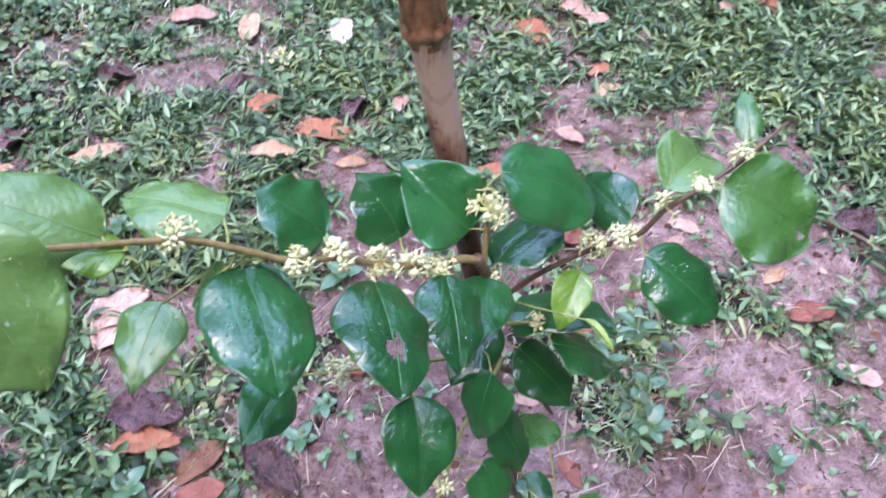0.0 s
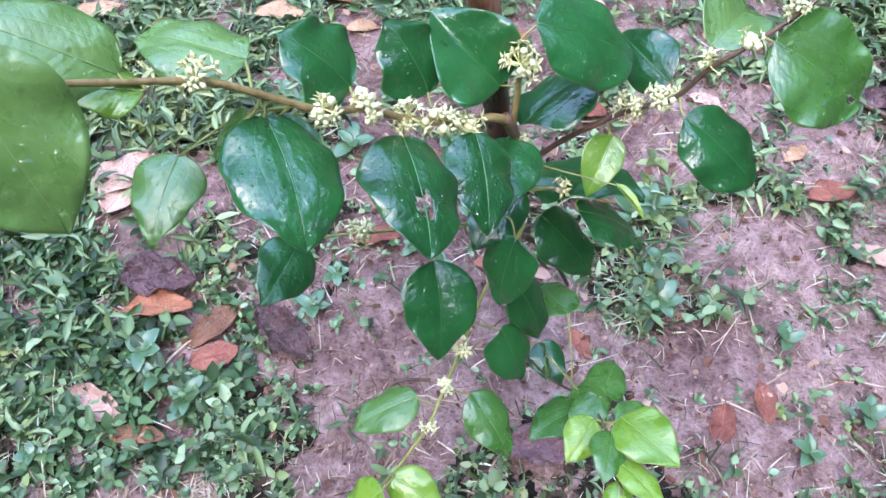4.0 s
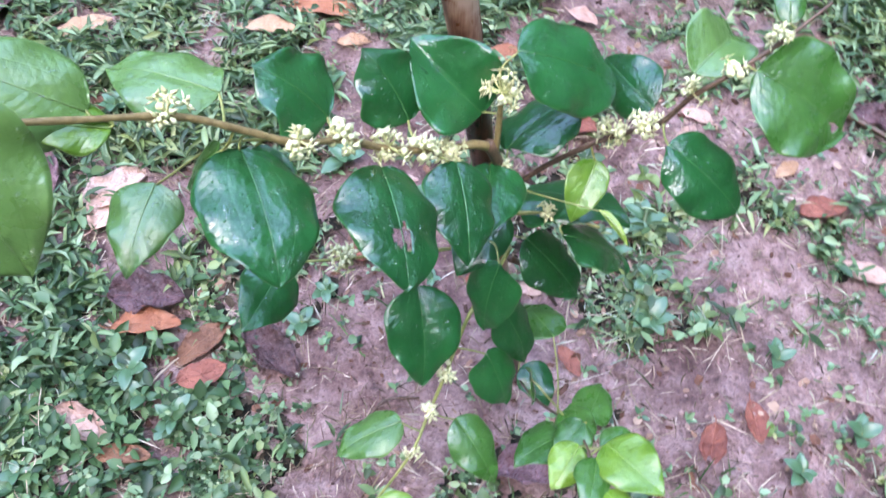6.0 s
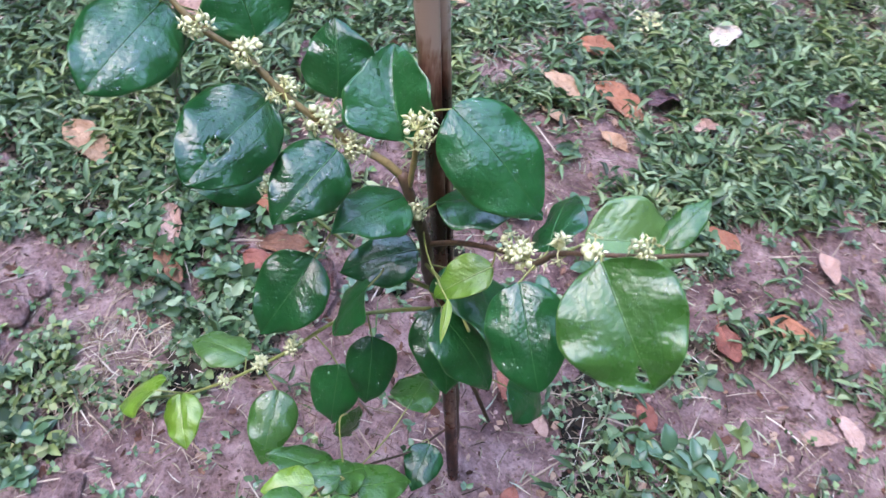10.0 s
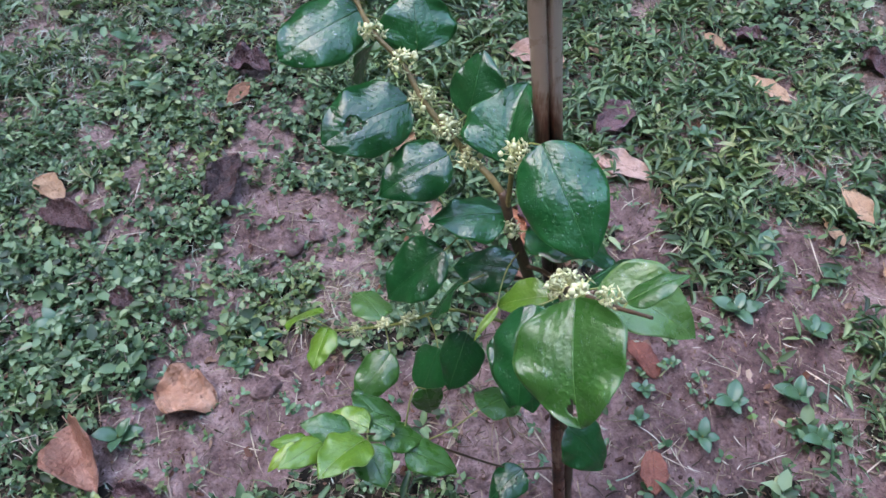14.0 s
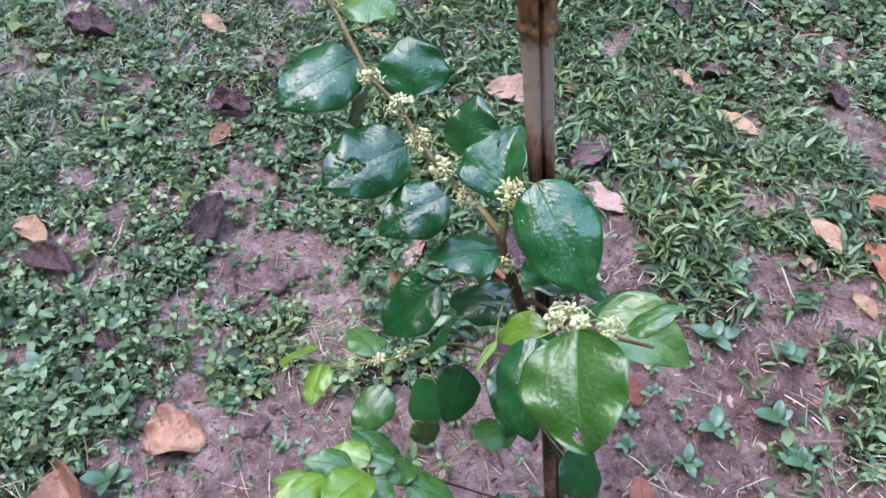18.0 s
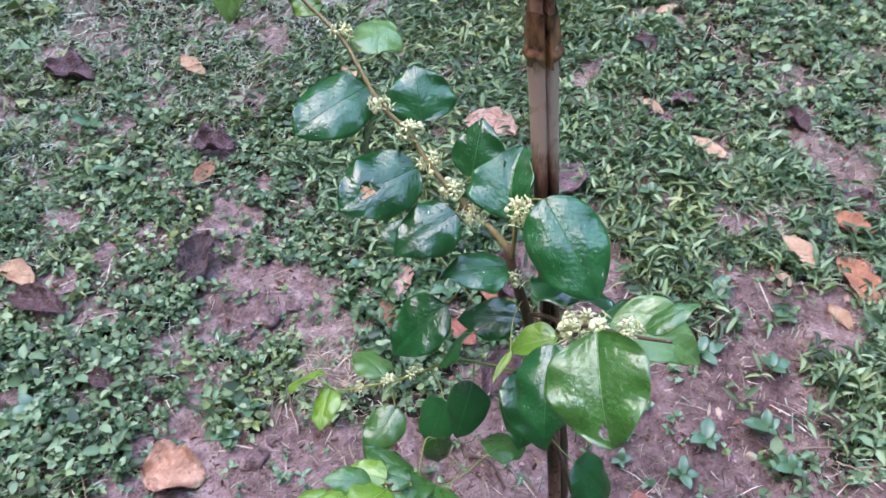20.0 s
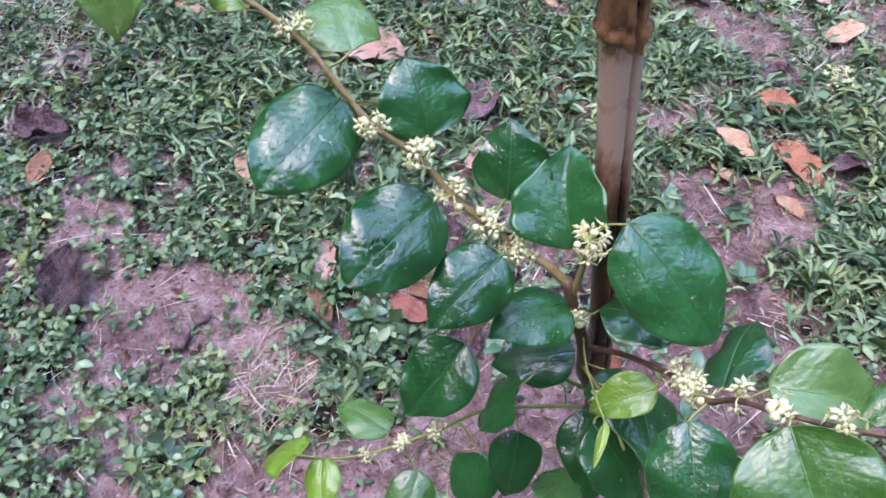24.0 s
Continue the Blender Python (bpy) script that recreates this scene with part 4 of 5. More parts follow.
fallen(-0.94, 0.10, 0.089, 143, "brown")
fallen(-0.16, 0.00, 0.110, 76, "crumple")
fallen(-0.07, -0.16, 0.145, 27, "rolled")
fallen(0.01, -0.07, 0.090, 67, "purple")
fallen(-0.52, 0.90, 0.127, 55, "pink")
fallen(-0.66, 0.92, 0.126, 137, "purple")
fallen(-0.68, 1.27, 0.134, 31, "tan")
fallen(-0.60, 1.09, 0.080, 27, "brown")
fallen(-0.31, 1.30, 0.118, -7, "tan")
fallen(-0.26, 1.23, 0.064, -4, "tan")
fallen(0.13, 0.74, 0.074, -13, "red")
fallen(-0.07, 0.79, 0.083, 16, "red")
fallen(-0.91, 0.95, 0.061, 16, "tan")
fallen(-0.86, 1.23, 0.074, 16, "tan")
fallen(-0.85, 1.31, 0.095, 49, "purple")
fallen(-0.45, 0.47, 0.054, 133, "pink")
fallen(-0.37, -0.12, 0.077, 48, "dark")
fallen(-0.44, -0.18, 0.056, 49, "dark")
fallen(-0.70, 1.54, 0.087, 9, "purple")
fallen(-1.46, -0.23, 0.170, 46, "purple")
fallen(-1.41, 0.10, 0.113, 28, "tan")
fallen(-1.23, 0.52, 0.089, 28, "tan")
fallen(-0.89, 0.80, 0.150, 48, "pink")
fallen(-0.35, 1.45, 0.105, 35, "orange")
fallen(-0.40, 1.51, 0.105, 35, "purple")
fallen(-0.14, 1.29, 0.068, 0, "tan")
fallen(-1.12, 1.31, 0.110, 15, "purple")
fallen(-0.71, 0.46, 0.132, 6, "tan")
fallen(-1.28, 1.47, 0.074, 113, "tan")
fallen(-0.57, 1.77, 0.116, 8, "pink")
fallen(-0.43, 1.73, 0.115, 86, "tan")
fallen(-0.20, 1.73, 0.100, 90, "white")
fallen(0.38, 1.85, 0.089, -22, "pink")
fallen(0.42, 1.62, 0.082, 10, "orange")
fallen(0.26, 1.75, 0.128, -53, "orange")
fallen(0.74, 1.56, 0.040, -28, "dark")
fallen(0.76, 1.86, 0.073, 2, "pink")
fallen(0.87, 1.88, 0.084, -46, "orange")
fallen(-0.05, 1.46, 0.072, 64, "pink")
fallen(-0.21, 1.38, 0.139, 2, "orange")
fallen(0.32, 1.36, 0.067, -30, "pink")
fallen(0.53, 1.13, 0.065, -32, "pink")
fallen(0.68, 1.01, 0.056, 30, "tan")
fallen(0.72, 0.92, 0.088, 18, "red")
fallen(0.77, 0.80, 0.082, -15, "pink")
fallen(-0.41, 0.68, 0.119, 9, "purple")
fallen(-0.20, 0.61, 0.135, -39, "dark")
fallen(0.87, 1.13, 0.103, -7, "purple")
fallen(-0.39, 0.43, 0.082, 0, "brown")
fallen(0.47, 0.49, 0.066, -99, "red")
fallen(0.54, 0.53, 0.067, -82, "red")
fallen(0.19, 0.43, 0.102, -4, "purple")
fallen(0.26, 0.61, 0.057, -55, "red")
fallen(0.16, 1.26, 0.080, 1, "orange")
fallen(0.35, 1.20, 0.091, 23, "orange")
fallen(0.30, 1.09, 0.077, -26, "red")
fallen(0.20, 0.74, 0.045, -20, "pink")
fallen(0.30, 0.88, 0.050, -16, "red")
fallen(-0.31, 0.61, 0.107, 44, "brown")
fallen(0.05, 1.57, 0.069, 82, "tan")
fallen(0.08, 1.77, 0.095, 77, "purple")
fallen(0.42, 1.80, 0.101, 14, "pink")
fallen(0.43, 1.55, 0.068, 22, "tan")
fallen(-0.40, 0.63, 0.110, 4, "orange")
fallen(-0.30, 0.56, 0.075, 30, "red")
fallen(-0.46, 0.48, 0.098, -23, "pink")
fallen(-0.52, 0.86, 0.102, 70, "pink")
fallen(-0.15, 1.45, 0.092, 73, "purple")
fallen(0.50, 1.08, 0.06, 52, "pink")


# ---- seedlings on the bare soil ----
def seedling(x, y, size, count, seed):
    """A small rosette plant with oval leaves on a short stem."""
    g = np.random.default_rng(seed)
    z = float(height(x, y))
    top = tagged(new("seedling"), "small bluish green weed seedling with oval leaves on bare soil", "weed", "weed seedlings")
    top.location = (x, y, z)
    part("stem", tube("stem", [(0, 0, -0.004), (0.001, 0, size * 0.35), (0, 0.001, size * 0.7)], (0.0012, 0.0009), PETIOLE, 6), top)
    for k in range(count):
        a = k * 2.4 + g.uniform(-0.3, 0.3)
        L = size * g.uniform(0.8, 1.3)
        v, f, uv, _ = blade(L, L * g.uniform(0.54, 0.70), g.uniform(-16, -4), 0.08, None, seed * 31 + k, 0, 0.0003, 10, 3, 0.72)
        part("leaf", raw_mesh("leaf", v, f, SEEDLING, uv=uv), top, "", Matrix.Translation((0, 0, size * (0.25 + 0.45 * k / count))) @ pose(0, 0, 0, g.uniform(5, 38), 0, math.degrees(a)))


seedling(-0.13, 0.98, .04, 5, 1)
seedling(0.04, 0.90, .032, 5, 2)
seedling(-0.24, 0.98, .03, 4, 3)
seedling(-0.24, 1.07, .035, 5, 4)
seedling(-0.06, 1.09, .035, 4, 5)
seedling(-0.01, 0.77, .022, 6, 6)
seedling(0.04, 0.74, .018, 5, 7)
seedling(-0.05, 0.83, .016, 4, 8)
seedling(0.05, 1.01, .035, 5, 9)
seedling(0.13, 1.01, .03, 5, 10)
seedling(0.09, 0.83, .028, 4, 11)
seedling(-0.35, -0.24, .04, 5, 12)
seedling(-0.10, -0.11, .034, 5, 13)
seedling(-0.17, 1.19, .03, 5, 14)
seedling(-0.56, 1.08, .03, 5, 15)
seedling(0.39, 0.68, .036, 6, 16)
seedling(0.34, 0.81, .03, 5, 17)
seedling(0.47, 0.68, .022, 5, 18)
seedling(0.59, 0.63, .03, 4, 19)
seedling(-0.16, 0.65, .03, 6, 20)
seedling(-0.41, 0.56, .035, 6, 21)
seedling(-0.33, 0.49, .035, 6, 22)
seedling(-0.38, 0.52, .03, 5, 23)
seedling(-0.13, 0.71, .026, 5, 24)
seedling(0.40, 0.76, .03, 4, 25)
seedling(-1.21, -0.17, .04, 6, 26)
seedling(-1.01, -0.11, .04, 5, 27)
seedling(-0.25, 0.14, .03, 6, 28)
seedling(-0.21, 0.09, .028, 6, 29)
seedling(0.36, 0.86, .04, 4, 30)
seedling(0.32, 0.84, .03, 5, 31)
seedling(0.40, 0.88, .04, 4, 32)
seedling(0.59, 0.45, .028, 5, 33)
seedling(0.69, 0.51, .03, 4, 34)
seedling(-0.53, 0.40, .028, 5, 35)


# ---- weeds, grass and litter ----
def clear_of(x, y):
    keep = np.ones(len(x), bool)
    for cx, cy, rl, rw, a in DRY:
        dx, dy = x - cx, y - cy
        along, across = -dx * math.sin(a) + dy * math.cos(a), dx * math.cos(a) + dy * math.sin(a)
        keep &= (along / rl) ** 2 + (across / rw) ** 2 > 1
    return keep


def spots(count, power=1.0, area=(-2.5, 1.75, -0.95, 2.85), least=0.0):
    x, y = rng.uniform(area[0], area[1], count), rng.uniform(area[2], area[3], count)
    edge = np.minimum(np.minimum(x - area[0], area[1] - x), np.minimum(y - area[2], area[3] - y))
    fade = np.clip(edge / 0.3 + 0.8 * (lattice(x, y, 0.35, 41) - 0.5), 0, 1) if area[1] - area[0] > 3 else 1.0
    keep = (rng.random(count) < np.maximum(cover(x, y) ** power, least) * fade) & clear_of(x, y)
    return x[keep], y[keep]


OVAL = np.array([(0, 0, 0), (0.30, 0.33, 0.10), (0, 0.40, 0.0), (-0.30, 0.33, 0.10), (0.24, 0.70, 0.08), (0, 0.74, -0.02), (-0.24, 0.70, 0.08), (0, 1.0, -0.10)])
SMALL = np.array([(0, 0, 0), (0.36, 0.52, 0.12), (0, 0.52, 0), (-0.36, 0.52, 0.12), (0, 1.0, -0.06)])
SMALL_F = np.array([(0, 1, 2), (0, 2, 3), (1, 4, 2), (2, 4, 3)])
OVAL_F = np.array([(0, 1, 2), (0, 2, 3), (1, 4, 2), (2, 4, 5), (2, 5, 3), (3, 5, 6), (4, 7, 5), (5, 7, 6)])


def weeds(name, count, per, size, tall, label, power=1.0, material=WEED, slim=1.0, lift=(0.0, 0.7), zone=None, shape=None, area=(-2.6, 1.9, -1.1, 3.0)):
    x, y = spots(count, power, area)
    if zone is not None:
        keep = rng.random(len(x)) < zone(x, y)
        x, y = x[keep], y[keep]
    n = len(x)
    z = height(x, y)
    h = tall * rng.uniform(0.15, 1.0, n) ** 1.3
    x, y, z, h = (np.repeat(a, per) for a in (x, y, z, h))
    m = n * per
    k = np.tile(np.arange(per), n)
    yaw = np.repeat(rng.uniform(0, 6.28, n), per) + k * 2.4 + rng.uniform(-0.4, 0.4, m)
    level = h * (0.12 + 0.88 * (k + 1) / per)
    place = np.stack([x + rng.normal(0, 0.002, m), y + rng.normal(0, 0.002, m), z + level], -1)
    L = size * rng.uniform(0.55, 1.25, m)
    v, f = scatter(*(shape or (OVAL, OVAL_F)), place, turns(yaw, rng.uniform(*lift, m), rng.normal(0, 0.45, m)), np.stack([L * slim * rng.uniform(0.75, 1.25, m), L, L * rng.uniform(0.3, 2.2, m)], -1))
    tagged(new(name, raw_mesh(name, v, f, material)), label, "weeds", kind="stuff")
    return n


def near_spot(x, y, cx, cy, r):
    return np.clip(1.6 - np.hypot(x - cx, y - cy) / r, 0, 1)


def broad(x, y):
    clumps = ((-0.92, 1.52, 0.30), (-1.20, 1.75, 0.30), (-1.27, -0.13, 0.13), (-1.03, -0.10, 0.10), (-0.38, -0.28, 0.16), (0.45, 0.74, 0.10), (0.40, 0.86, 0.07), (0.70, 1.30, 0.12), (-0.25, 0.12, 0.05))
    return np.clip(0.55 * (lattice(x, y, 0.30, 21) - 0.45) * 3, 0.05, 0.5) * (1 - 0.7 * (x < -0.3) * (y < 0.9)) + sum(near_spot(x, y, *c) for c in clumps)


def grassy(x, y):
    mats = near_spot(x, y, -1.45, -0.35, 0.50) + near_spot(x, y, -0.95, -0.45, 0.22) + near_spot(x, y, -0.50, 1.52, 0.28) + near_spot(x, y, -0.15, 1.70, 0.30) + near_spot(x, y, -1.55, 0.5, 0.45)
    return np.clip((lattice(x, y, 0.4, 22) - 0.45) * 3 + 0.35 * (y > 1.1) + mats, 0.12, 1) * (1 - 0.65 * (x < -0.3) * (x > -0.9) * (y < 0.5)) * (1 - 0.8 * near_spot(x, y, -0.92, 1.52, 0.25))


def narrow(x, y):
    patches = near_spot(x, y, -0.75, 1.07, 0.35) + near_spot(x, y, -1.10, 0.90, 0.42) + near_spot(x, y, -0.80, 0.62, 0.22) + near_spot(x, y, -0.55, 0.75, 0.15) + near_spot(x, y, 0.75, 1.55, 0.45) + near_spot(x, y, 0.30, 1.75, 0.4) + near_spot(x, y, -0.25, 1.25, 0.25)
    return np.clip(0.25 * grassy(x, y) + patches, 0, 1) * (1 - 0.8 * near_spot(x, y, -0.92, 1.52, 0.25))


def fine(x, y):
    return np.clip(0.5 + (lattice(x, y, 0.4, 23) - 0.5), 0.15, 1) * (1 - 0.6 * (x < -0.35) * (y < 1.0)) * (1 - 0.7 * near_spot(x, y, -0.92, 1.52, 0.25))


def round_leaved(x, y):
    home = np.clip((-0.15 - x) * 4, 0, 1) * np.clip((0.75 - y) * 3, 0, 1) * np.clip((x + 1.25) * 2.5, 0, 1)
    return np.clip(0.2 * lattice(x, y, 0.3, 24) + 1.2 * home, 0.06, 1) * (1 - 0.75 * near_spot(x, y, -1.45, -0.38, 0.45)) * (1 - 0.85 * near_spot(x, y, -0.45, 0.58, 0.22))


# Where the weeds get the deeper green that includes painted shade.
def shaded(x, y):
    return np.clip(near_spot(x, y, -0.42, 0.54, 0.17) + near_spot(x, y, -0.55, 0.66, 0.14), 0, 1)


SEEN = (-2.15, 1.35, -0.75, 2.55)
weeds("round_weeds", 44000, 5, 0.0175, 0.040, "dense low weeds with small round green leaves", 0.8, slim=1.05, lift=(-0.25, 0.6), zone=round_leaved, area=SEEN)
weeds("small_weeds", 46000, 5, 0.0125, 0.038, "dense low creeping weeds with tiny green leaves", 0.8, lift=(-0.3, 1.0), shape=(SMALL, SMALL_F), zone=fine, area=SEEN)
weeds("broad_weeds", 11000, 6, 0.029, 0.046, "patches of low weeds with broader oval green leaves", 1.0, slim=0.92, lift=(-0.2, 0.6), zone=broad, area=SEEN)
weeds("deep_green_weeds", 3000, 6, 0.027, 0.034, "patch of deep green broad-leaved weeds by fallen leaves, partly darkened for shade", 0.9, material=DEEP, slim=0.85, lift=(-0.3, 0.7), zone=shaded, area=(-0.9, 0.0, 0.2, 1.0))
weeds("narrow_weeds", 36000, 4, 0.040, 0.044, "narrow-leaved green weeds spreading among the grass", 0.9, slim=0.36, lift=(-0.25, 0.7), zone=narrow, area=SEEN)
weeds("sprouts", 2600, 4, 0.014, 0.014, "scattered tiny sprouts on bare soil", 0.0, material=SEEDLING, area=SEEN)
weeds("outer_weeds", 26000, 4, 0.055, 0.05, "low weeds spreading over the ground further out", 0.35, area=(-6, 6, -5, 7), shape=(SMALL, SMALL_F), lift=(-0.2, 0.8), zone=lambda x, y: np.clip(3.0 * (np.maximum(np.abs(x + 0.40) / 1.75, np.abs(y - 0.90) / 1.65) - 0.72), 0, 1))
weeds("border_weeds", 11000, 4, 0.045, 0.045, "low weeds round the edge of the weedy patch", 0.15, area=(-3.4, 2.6, -2.5, 3.8), shape=(SMALL, SMALL_F), lift=(-0.2, 0.8), zone=lambda x, y: np.clip(4.0 * np.maximum(np.abs(x + 0.40) - 1.62, np.abs(y - 0.90) - 1.52), 0, 1))


def blades(name, count, length, label, material, flat, power=1.0, wide=0.0022, least=0.0, zone=None, curl=1.0, area=(-2.6, 1.9, -1.1, 3.0)):
    """Curved blades or stalks in one mesh."""
    x, y = spots(count, power, area, least)
    if zone is not None:
        keep = rng.random(len(x)) < zone(x, y)
        x, y = x[keep], y[keep]
    n = len(x)
    L = length * rng.uniform(0.4, 1.25, n)
    t = np.linspace(0, 1, 5)
    w = np.array([0.8, 1.0, 0.85, 0.55, 0.06])
    yaw, start, bend, side = rng.uniform(0, 6.28, n), rng.uniform(*flat, n), rng.uniform(0.3, 1.3, n) * curl, rng.normal(0, 0.35, n) * curl
    ang = start[:, None] - bend[:, None] * t[None]
    if flat[1] < 0.3:
        ang = ang * 0.12
    step = L[:, None] / 4
    r = np.concatenate([np.zeros((n, 1)), np.cumsum(np.cos(ang[:, :-1]) * step, 1)], 1)
    z = np.concatenate([np.zeros((n, 1)), np.cumsum(np.sin(ang[:, :-1]) * step, 1)], 1)
    s = side[:, None] * L[:, None] * t[None] ** 2 * 0.5
    cx, cy = np.cos(yaw)[:, None], np.sin(yaw)[:, None]
    px, py = x[:, None] + r * cx - s * cy, y[:, None] + r * cy + s * cx
    pz = np.maximum(z, 0.0008) + height(px, py) + (rng.uniform(0, 0.004, n) + 0.022 * rng.random(n) * cover(x, y) * (flat[1] < 0.3))[:, None]
    half = (wide * rng.uniform(0.6, 1.3, n))[:, None] * w[None] / 2
    rows = [np.stack([px - e * half * cy, py + e * half * cx, pz + d * half], -1) for e, d in ((1, 0.4), (-1, -0.4))]
    v = np.stack(rows, 2).reshape(-1, 3)
    f = []
    for a in range(4):
        f.append((a * 2, a * 2 + 1, a * 2 + 3, a * 2 + 2))
    f = (np.array(f)[None] + (np.arange(n) * 10)[:, None, None]).reshape(-1, 4)
    tagged(new(name, raw_mesh(name, v, f, material)), label, "grass" if material is GRASS else "litter", kind="stuff")


blades("grass", 76000, 0.044, "short curled green grass blades among the weeds", GRASS, (0.2, 1.2), 0.9, 0.0027, zone=grassy, curl=1.4, area=SEEN)
blades("pale_grass", 150000, 0.036, "pale grey-green curled grass in mats", PALE, (0.2, 1.1), 0.8, 0.0026, curl=1.6, area=SEEN, zone=lambda x, y: np.clip(near_spot(x, y, -1.45, -0.36, 0.50) + near_spot(x, y, -0.95, -0.45, 0.22) + near_spot(x, y, -0.50, 1.52, 0.26) + near_spot(x, y, -0.18, 1.68, 0.26) + near_spot(x, y, -1.6, 0.6, 0.35) + 0.08, 0, 1))
blades("thatch", 76000, 0.030, "brown thatch of dead grass between the weeds", THATCH, (0.0, 0.75), 0.6, 0.0020, curl=1.8, least=0.10, area=SEEN)
blades("dry_stalks", 15000, 0.024, "dry pale straw and thin rootlets lying on the ground", STRAW, (0.0, 0.25), 0.0, 0.0014, curl=2.2, area=SEEN)
blades("root_stalks", 1100, 0.030, "tangle of thin brown dead stalks at the foot of the shrub", ROOTLET, (0.0, 0.25), 0.0, 0.0014, curl=2.0, zone=lambda x, y: 0.9 * (np.hypot((x + 0.02) / 0.09, (y - 0.46) / 0.12) < lattice(x, y, 0.05, 40) + 0.4), area=(-0.2, 0.15, 0.25, 0.65))
blades("straw_heap", 900, 0.060, "loose heap of pale dry straw between weeds and bare soil", STRAW, (0.0, 0.5), 0.0, 0.0018, curl=0.9, zone=lambda x, y: 1.0 * (np.hypot((x + 0.31) / 0.10, (y - 0.29) / 0.10) < lattice(x, y, 0.06, 43) + 0.35), area=(-0.48, -0.14, 0.12, 0.46))
blades("dry_stems", 3600, 0.085, "long thin dry stems lying over weeds and soil", STRAW, (0.0, 0.25), 0.0, 0.0020, curl=0.8, area=SEEN)


def flakes():
    """Bits of broken dry leaf between the weeds."""
    n = 15000
    x, y = rng.uniform(-2.2, 1.5, n), rng.uniform(-0.7, 2.6, n)
    L = 0.003 + 0.016 * rng.random(n) ** 3
    shape = np.array([(-0.5, -0.4, 0), (0.1, -0.6, 0.1), (0.6, -0.1, 0), (0.3, 0.5, 0.15), (-0.4, 0.45, 0), (0, 0, -0.08), (0, 0, 0.05)])
    face = np.array([t for a in range(5) for t in ((a, (a + 1) % 5, 6), ((a + 1) % 5, a, 5))])
    z = height(x, y) + 0.002 + 0.010 * rng.random(n) * cover(x, y)
    v, f = scatter(shape, face, np.stack([x, y, z], -1), turns(rng.uniform(0, 6.28, n), rng.normal(0, 0.35, n), rng.normal(0, 0.35, n)), np.stack([L * rng.uniform(0.25, 0.9, n), L, L * rng.uniform(0.5, 2.5, n)], -1))
    tagged(new("leaf_litter", raw_mesh("leaf_litter", v, f, FLAKE, smooth=False)), "brown broken bits of dry leaf scattered over the ground", "litter", kind="stuff")


flakes()


def mould_shade():
    """Near-black bits of rotted leaf that stand in for the shade under the weeds."""
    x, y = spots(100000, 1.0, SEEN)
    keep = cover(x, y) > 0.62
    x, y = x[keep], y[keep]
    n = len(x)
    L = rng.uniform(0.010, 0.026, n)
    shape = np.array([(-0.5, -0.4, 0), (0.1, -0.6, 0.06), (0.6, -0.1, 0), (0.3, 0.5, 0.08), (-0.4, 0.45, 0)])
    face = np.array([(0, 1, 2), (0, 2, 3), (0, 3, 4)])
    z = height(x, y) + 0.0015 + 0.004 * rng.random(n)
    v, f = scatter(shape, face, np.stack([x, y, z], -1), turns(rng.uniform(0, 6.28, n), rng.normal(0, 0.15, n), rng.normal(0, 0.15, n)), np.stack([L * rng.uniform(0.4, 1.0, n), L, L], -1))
    tagged(new("leaf_mould", raw_mesh("leaf_mould", v, f, MOULD_SHADE, smooth=False)), "near-black rotted leaf bits standing in for shade under weeds", "litter", kind="stuff")


mould_shade()


def crumbs():
    n = 42000
    x, y = rng.uniform(-1.4, 1.3, n), rng.uniform(-0.6, 2.0, n)
    keep = rng.random(n) < (1 - cover(x, y)) * 0.9 + 0.04
    x, y = x[keep], y[keep]
    n = len(x)
    r = 0.0009 + 0.0042 * rng.random(n) ** 4
    octa = np.array([(1, 0, 0), (0.3, 0.9, 0.1), (-0.8, 0.5, 0), (-0.7, -0.7, 0.1), (0.4, -0.9, 0), (0.1, 0.1, 0.9), (0, 0, -0.6)])
    face = np.array([t for a in range(5) for t in ((a, (a + 1) % 5, 5), ((a + 1) % 5, a, 6))])
    v, f = scatter(octa, face, np.stack([x, y, height(x, y) + r * 0.2], -1), turns(rng.uniform(0, 6.28, n), rng.normal(0, 0.5, n), rng.normal(0, 0.5, n)), np.stack([r, r * rng.uniform(0.6, 1.3, n), r * rng.uniform(0.5, 1, n)], -1))
    tagged(new("soil_crumbs", raw_mesh("soil_crumbs", v, f, CRUMB, smooth=False)), "loose crumbs of earth and grit on bare soil", "soil", kind="stuff")


crumbs()


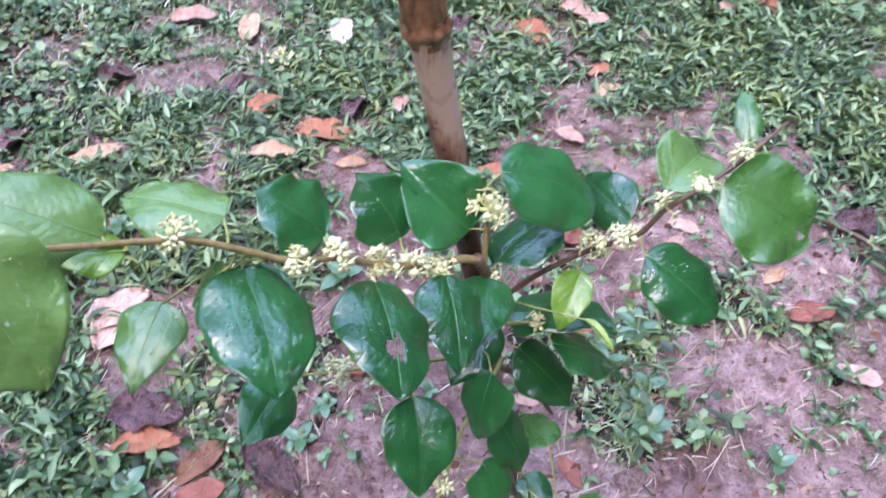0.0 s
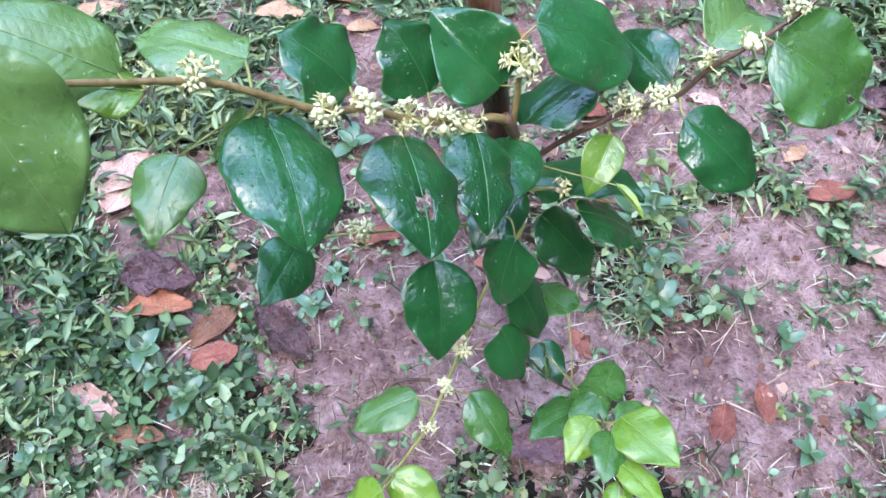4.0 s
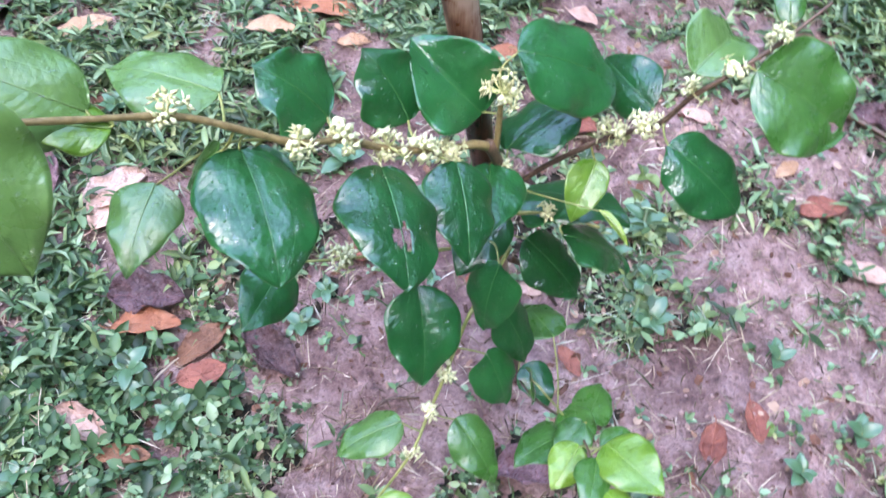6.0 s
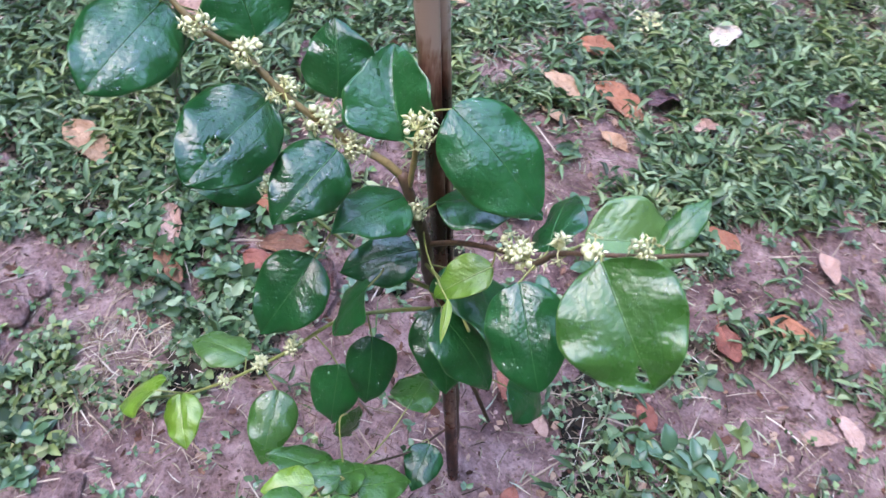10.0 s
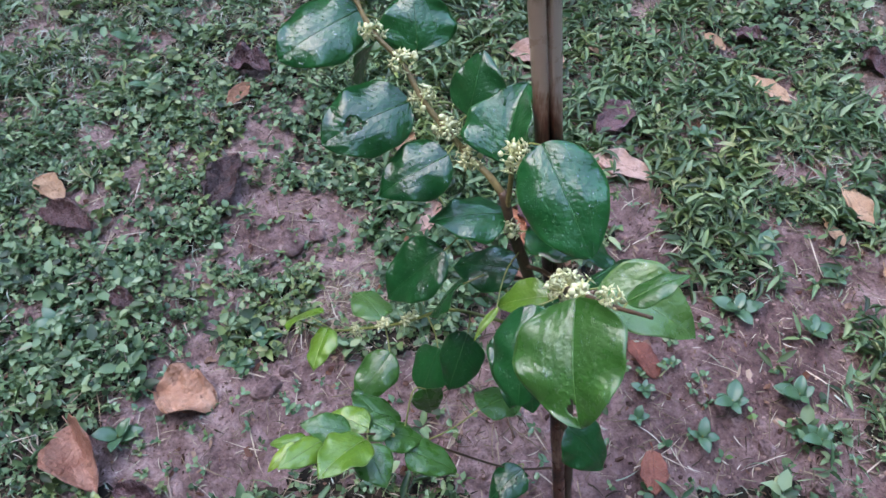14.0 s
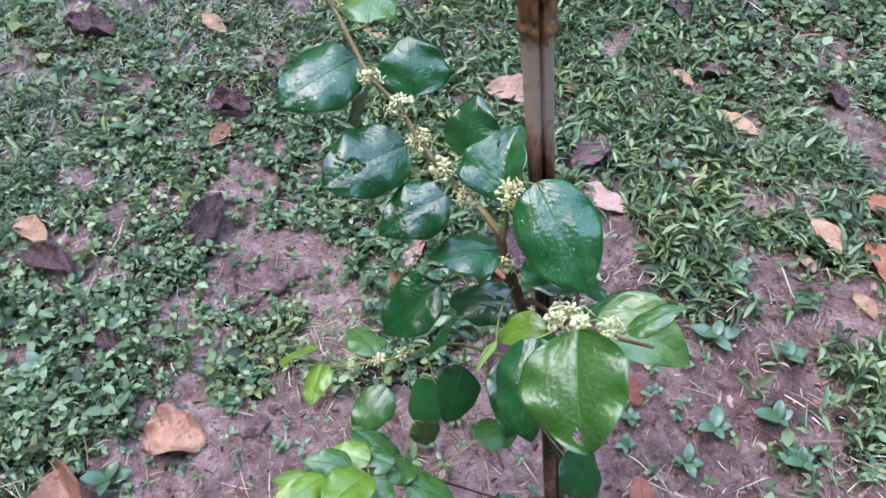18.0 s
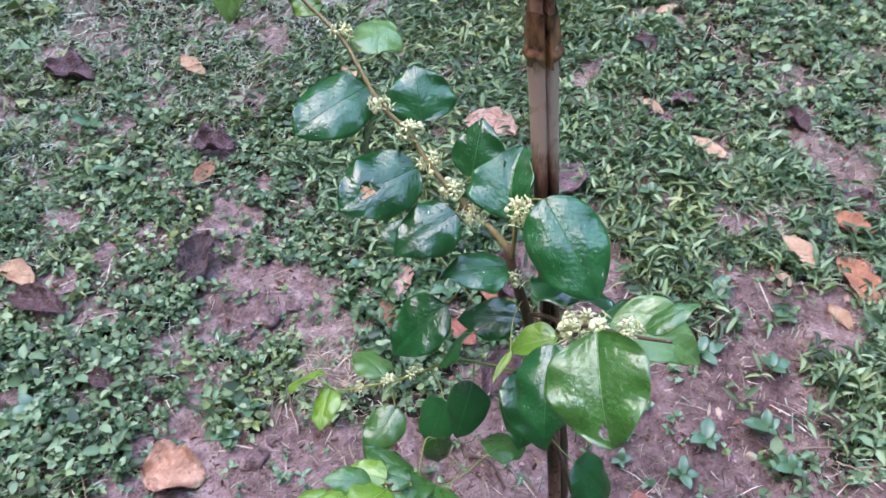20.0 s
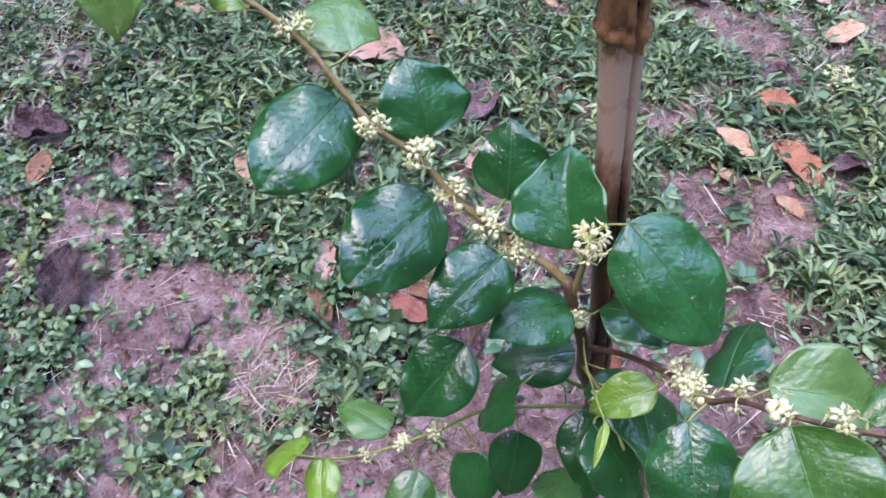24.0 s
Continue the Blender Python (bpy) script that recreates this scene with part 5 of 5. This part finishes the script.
# ---- single things on the ground ----
def clod(x, y, r, seed):
    """A lump of red earth."""
    g = np.random.default_rng(seed)
    a, e = np.meshgrid(np.linspace(0, 2 * np.pi, 28, endpoint=False), np.linspace(-0.9, 1.5, 12), indexing="ij")
    d = np.stack([np.cos(a) * np.cos(e), np.sin(a) * np.cos(e), np.sin(e)], -1)
    k = g.normal(0, 3.0, (9, 3))
    R = r * (1 + sum(0.07 * np.sin(d @ q + n) for n, q in enumerate(k)))
    v = (d * R[..., None] * (1.0, 0.8, 0.55)).reshape(-1, 3)
    i, j = np.meshgrid(np.arange(28), np.arange(11), indexing="ij")
    i2 = (i + 1) % 28
    f = np.stack([i * 12 + j, i2 * 12 + j, i2 * 12 + j + 1, i * 12 + j + 1], -1).reshape(-1, 4)
    top = len(v)
    v = np.concatenate([v, [[0, 0, float(v[:, 2].max())]]])
    tri = np.concatenate([f[:, :3], f[:, [0, 2, 3]], [(a * 12 + 11, ((a + 1) % 28) * 12 + 11, top) for a in range(28)]])
    ob = tagged(new("soil_clod", raw_mesh("soil_clod", v, tri, SOIL)), "rounded clod of damp reddish earth on bare soil", "soil", "soil clods")
    ob.matrix_basis = pose(x, y, float(height(x, y)) + 0.25 * r, 0, 0, g.uniform(0, 360))


for n, spot in enumerate(((-0.150, 0.140, 0.026), (-0.178, 0.175, 0.014), (-0.470, 0.197, 0.030), (-0.440, 0.150, 0.020), (-0.490, 0.250, 0.018), (0.12, 0.93, 0.016), (0.02, 0.86, 0.012), (0.20, 0.98, 0.013), (-0.06, 0.62, 0.013), (0.34, 0.60, 0.015), (0.45, 1.08, 0.014), (0.33, 1.28, 0.020), (0.40, 1.40, 0.018), (0.26, 1.30, 0.014))):
    clod(*spot, 300 + n)


def fallen_flowers(x, y):
    """A tuft of cream flowers that has dropped on the grass."""
    g = np.random.default_rng(77)
    z = float(height(x, y)) + 0.03
    top = tagged(new("fallen_flowers"), "small tuft of cream flowers dropped on the grass", "flowers")
    top.location = (x, y, z)
    for k in range(5):
        a = k * 1.26 + g.uniform(-0.3, 0.3)
        reach = [(0, 0, 0), (0.016 * math.cos(a), 0.016 * math.sin(a), 0.006), (0.030 * math.cos(a + 0.3), 0.030 * math.sin(a + 0.3), 0.001)]
        part("stalk", tube("stalk", smooth_line(reach, 4), (0.0012, 0.0009), PEDICEL, 6), top)
        for q in range(6):
            d = Vector((g.normal(), g.normal(), 1.2)).normalized()
            at = Vector(reach[1 + q % 2]) + Vector((g.normal(0, 0.006), g.normal(0, 0.006), 0.003))
            part("flower", FLOWER[q % 2], top, "", Matrix.Translation(at) @ d.to_track_quat("Z", "Y").to_matrix().to_4x4() @ Matrix.Scale(0.012, 4))


fallen_flowers(-0.327, 1.60)


def dead_stick(points, r):
    line = [(x, y, float(height(x, y)) + z) for x, y, z in points]
    ob = tagged(new("dead_stick", tube("dead_stick", smooth_line(line, 6), (r, r * 0.9, r * 0.6), STEM, 8, 0.3, 5)), "short dark brown dead stick lying on the ground", "stick", "dead sticks")
    return ob


dead_stick([(0.81, 1.14, 0.02), (0.86, 1.09, 0.026), (0.92, 1.04, 0.016)], 0.006)
dead_stick([(-0.29, 0.22, 0.012), (-0.235, 0.215, 0.016), (-0.18, 0.225, 0.008)], 0.0022)
dead_stick([(-0.05, 0.50, 0.006), (-0.02, 0.53, 0.010), (0.03, 0.54, 0.006)], 0.0028)
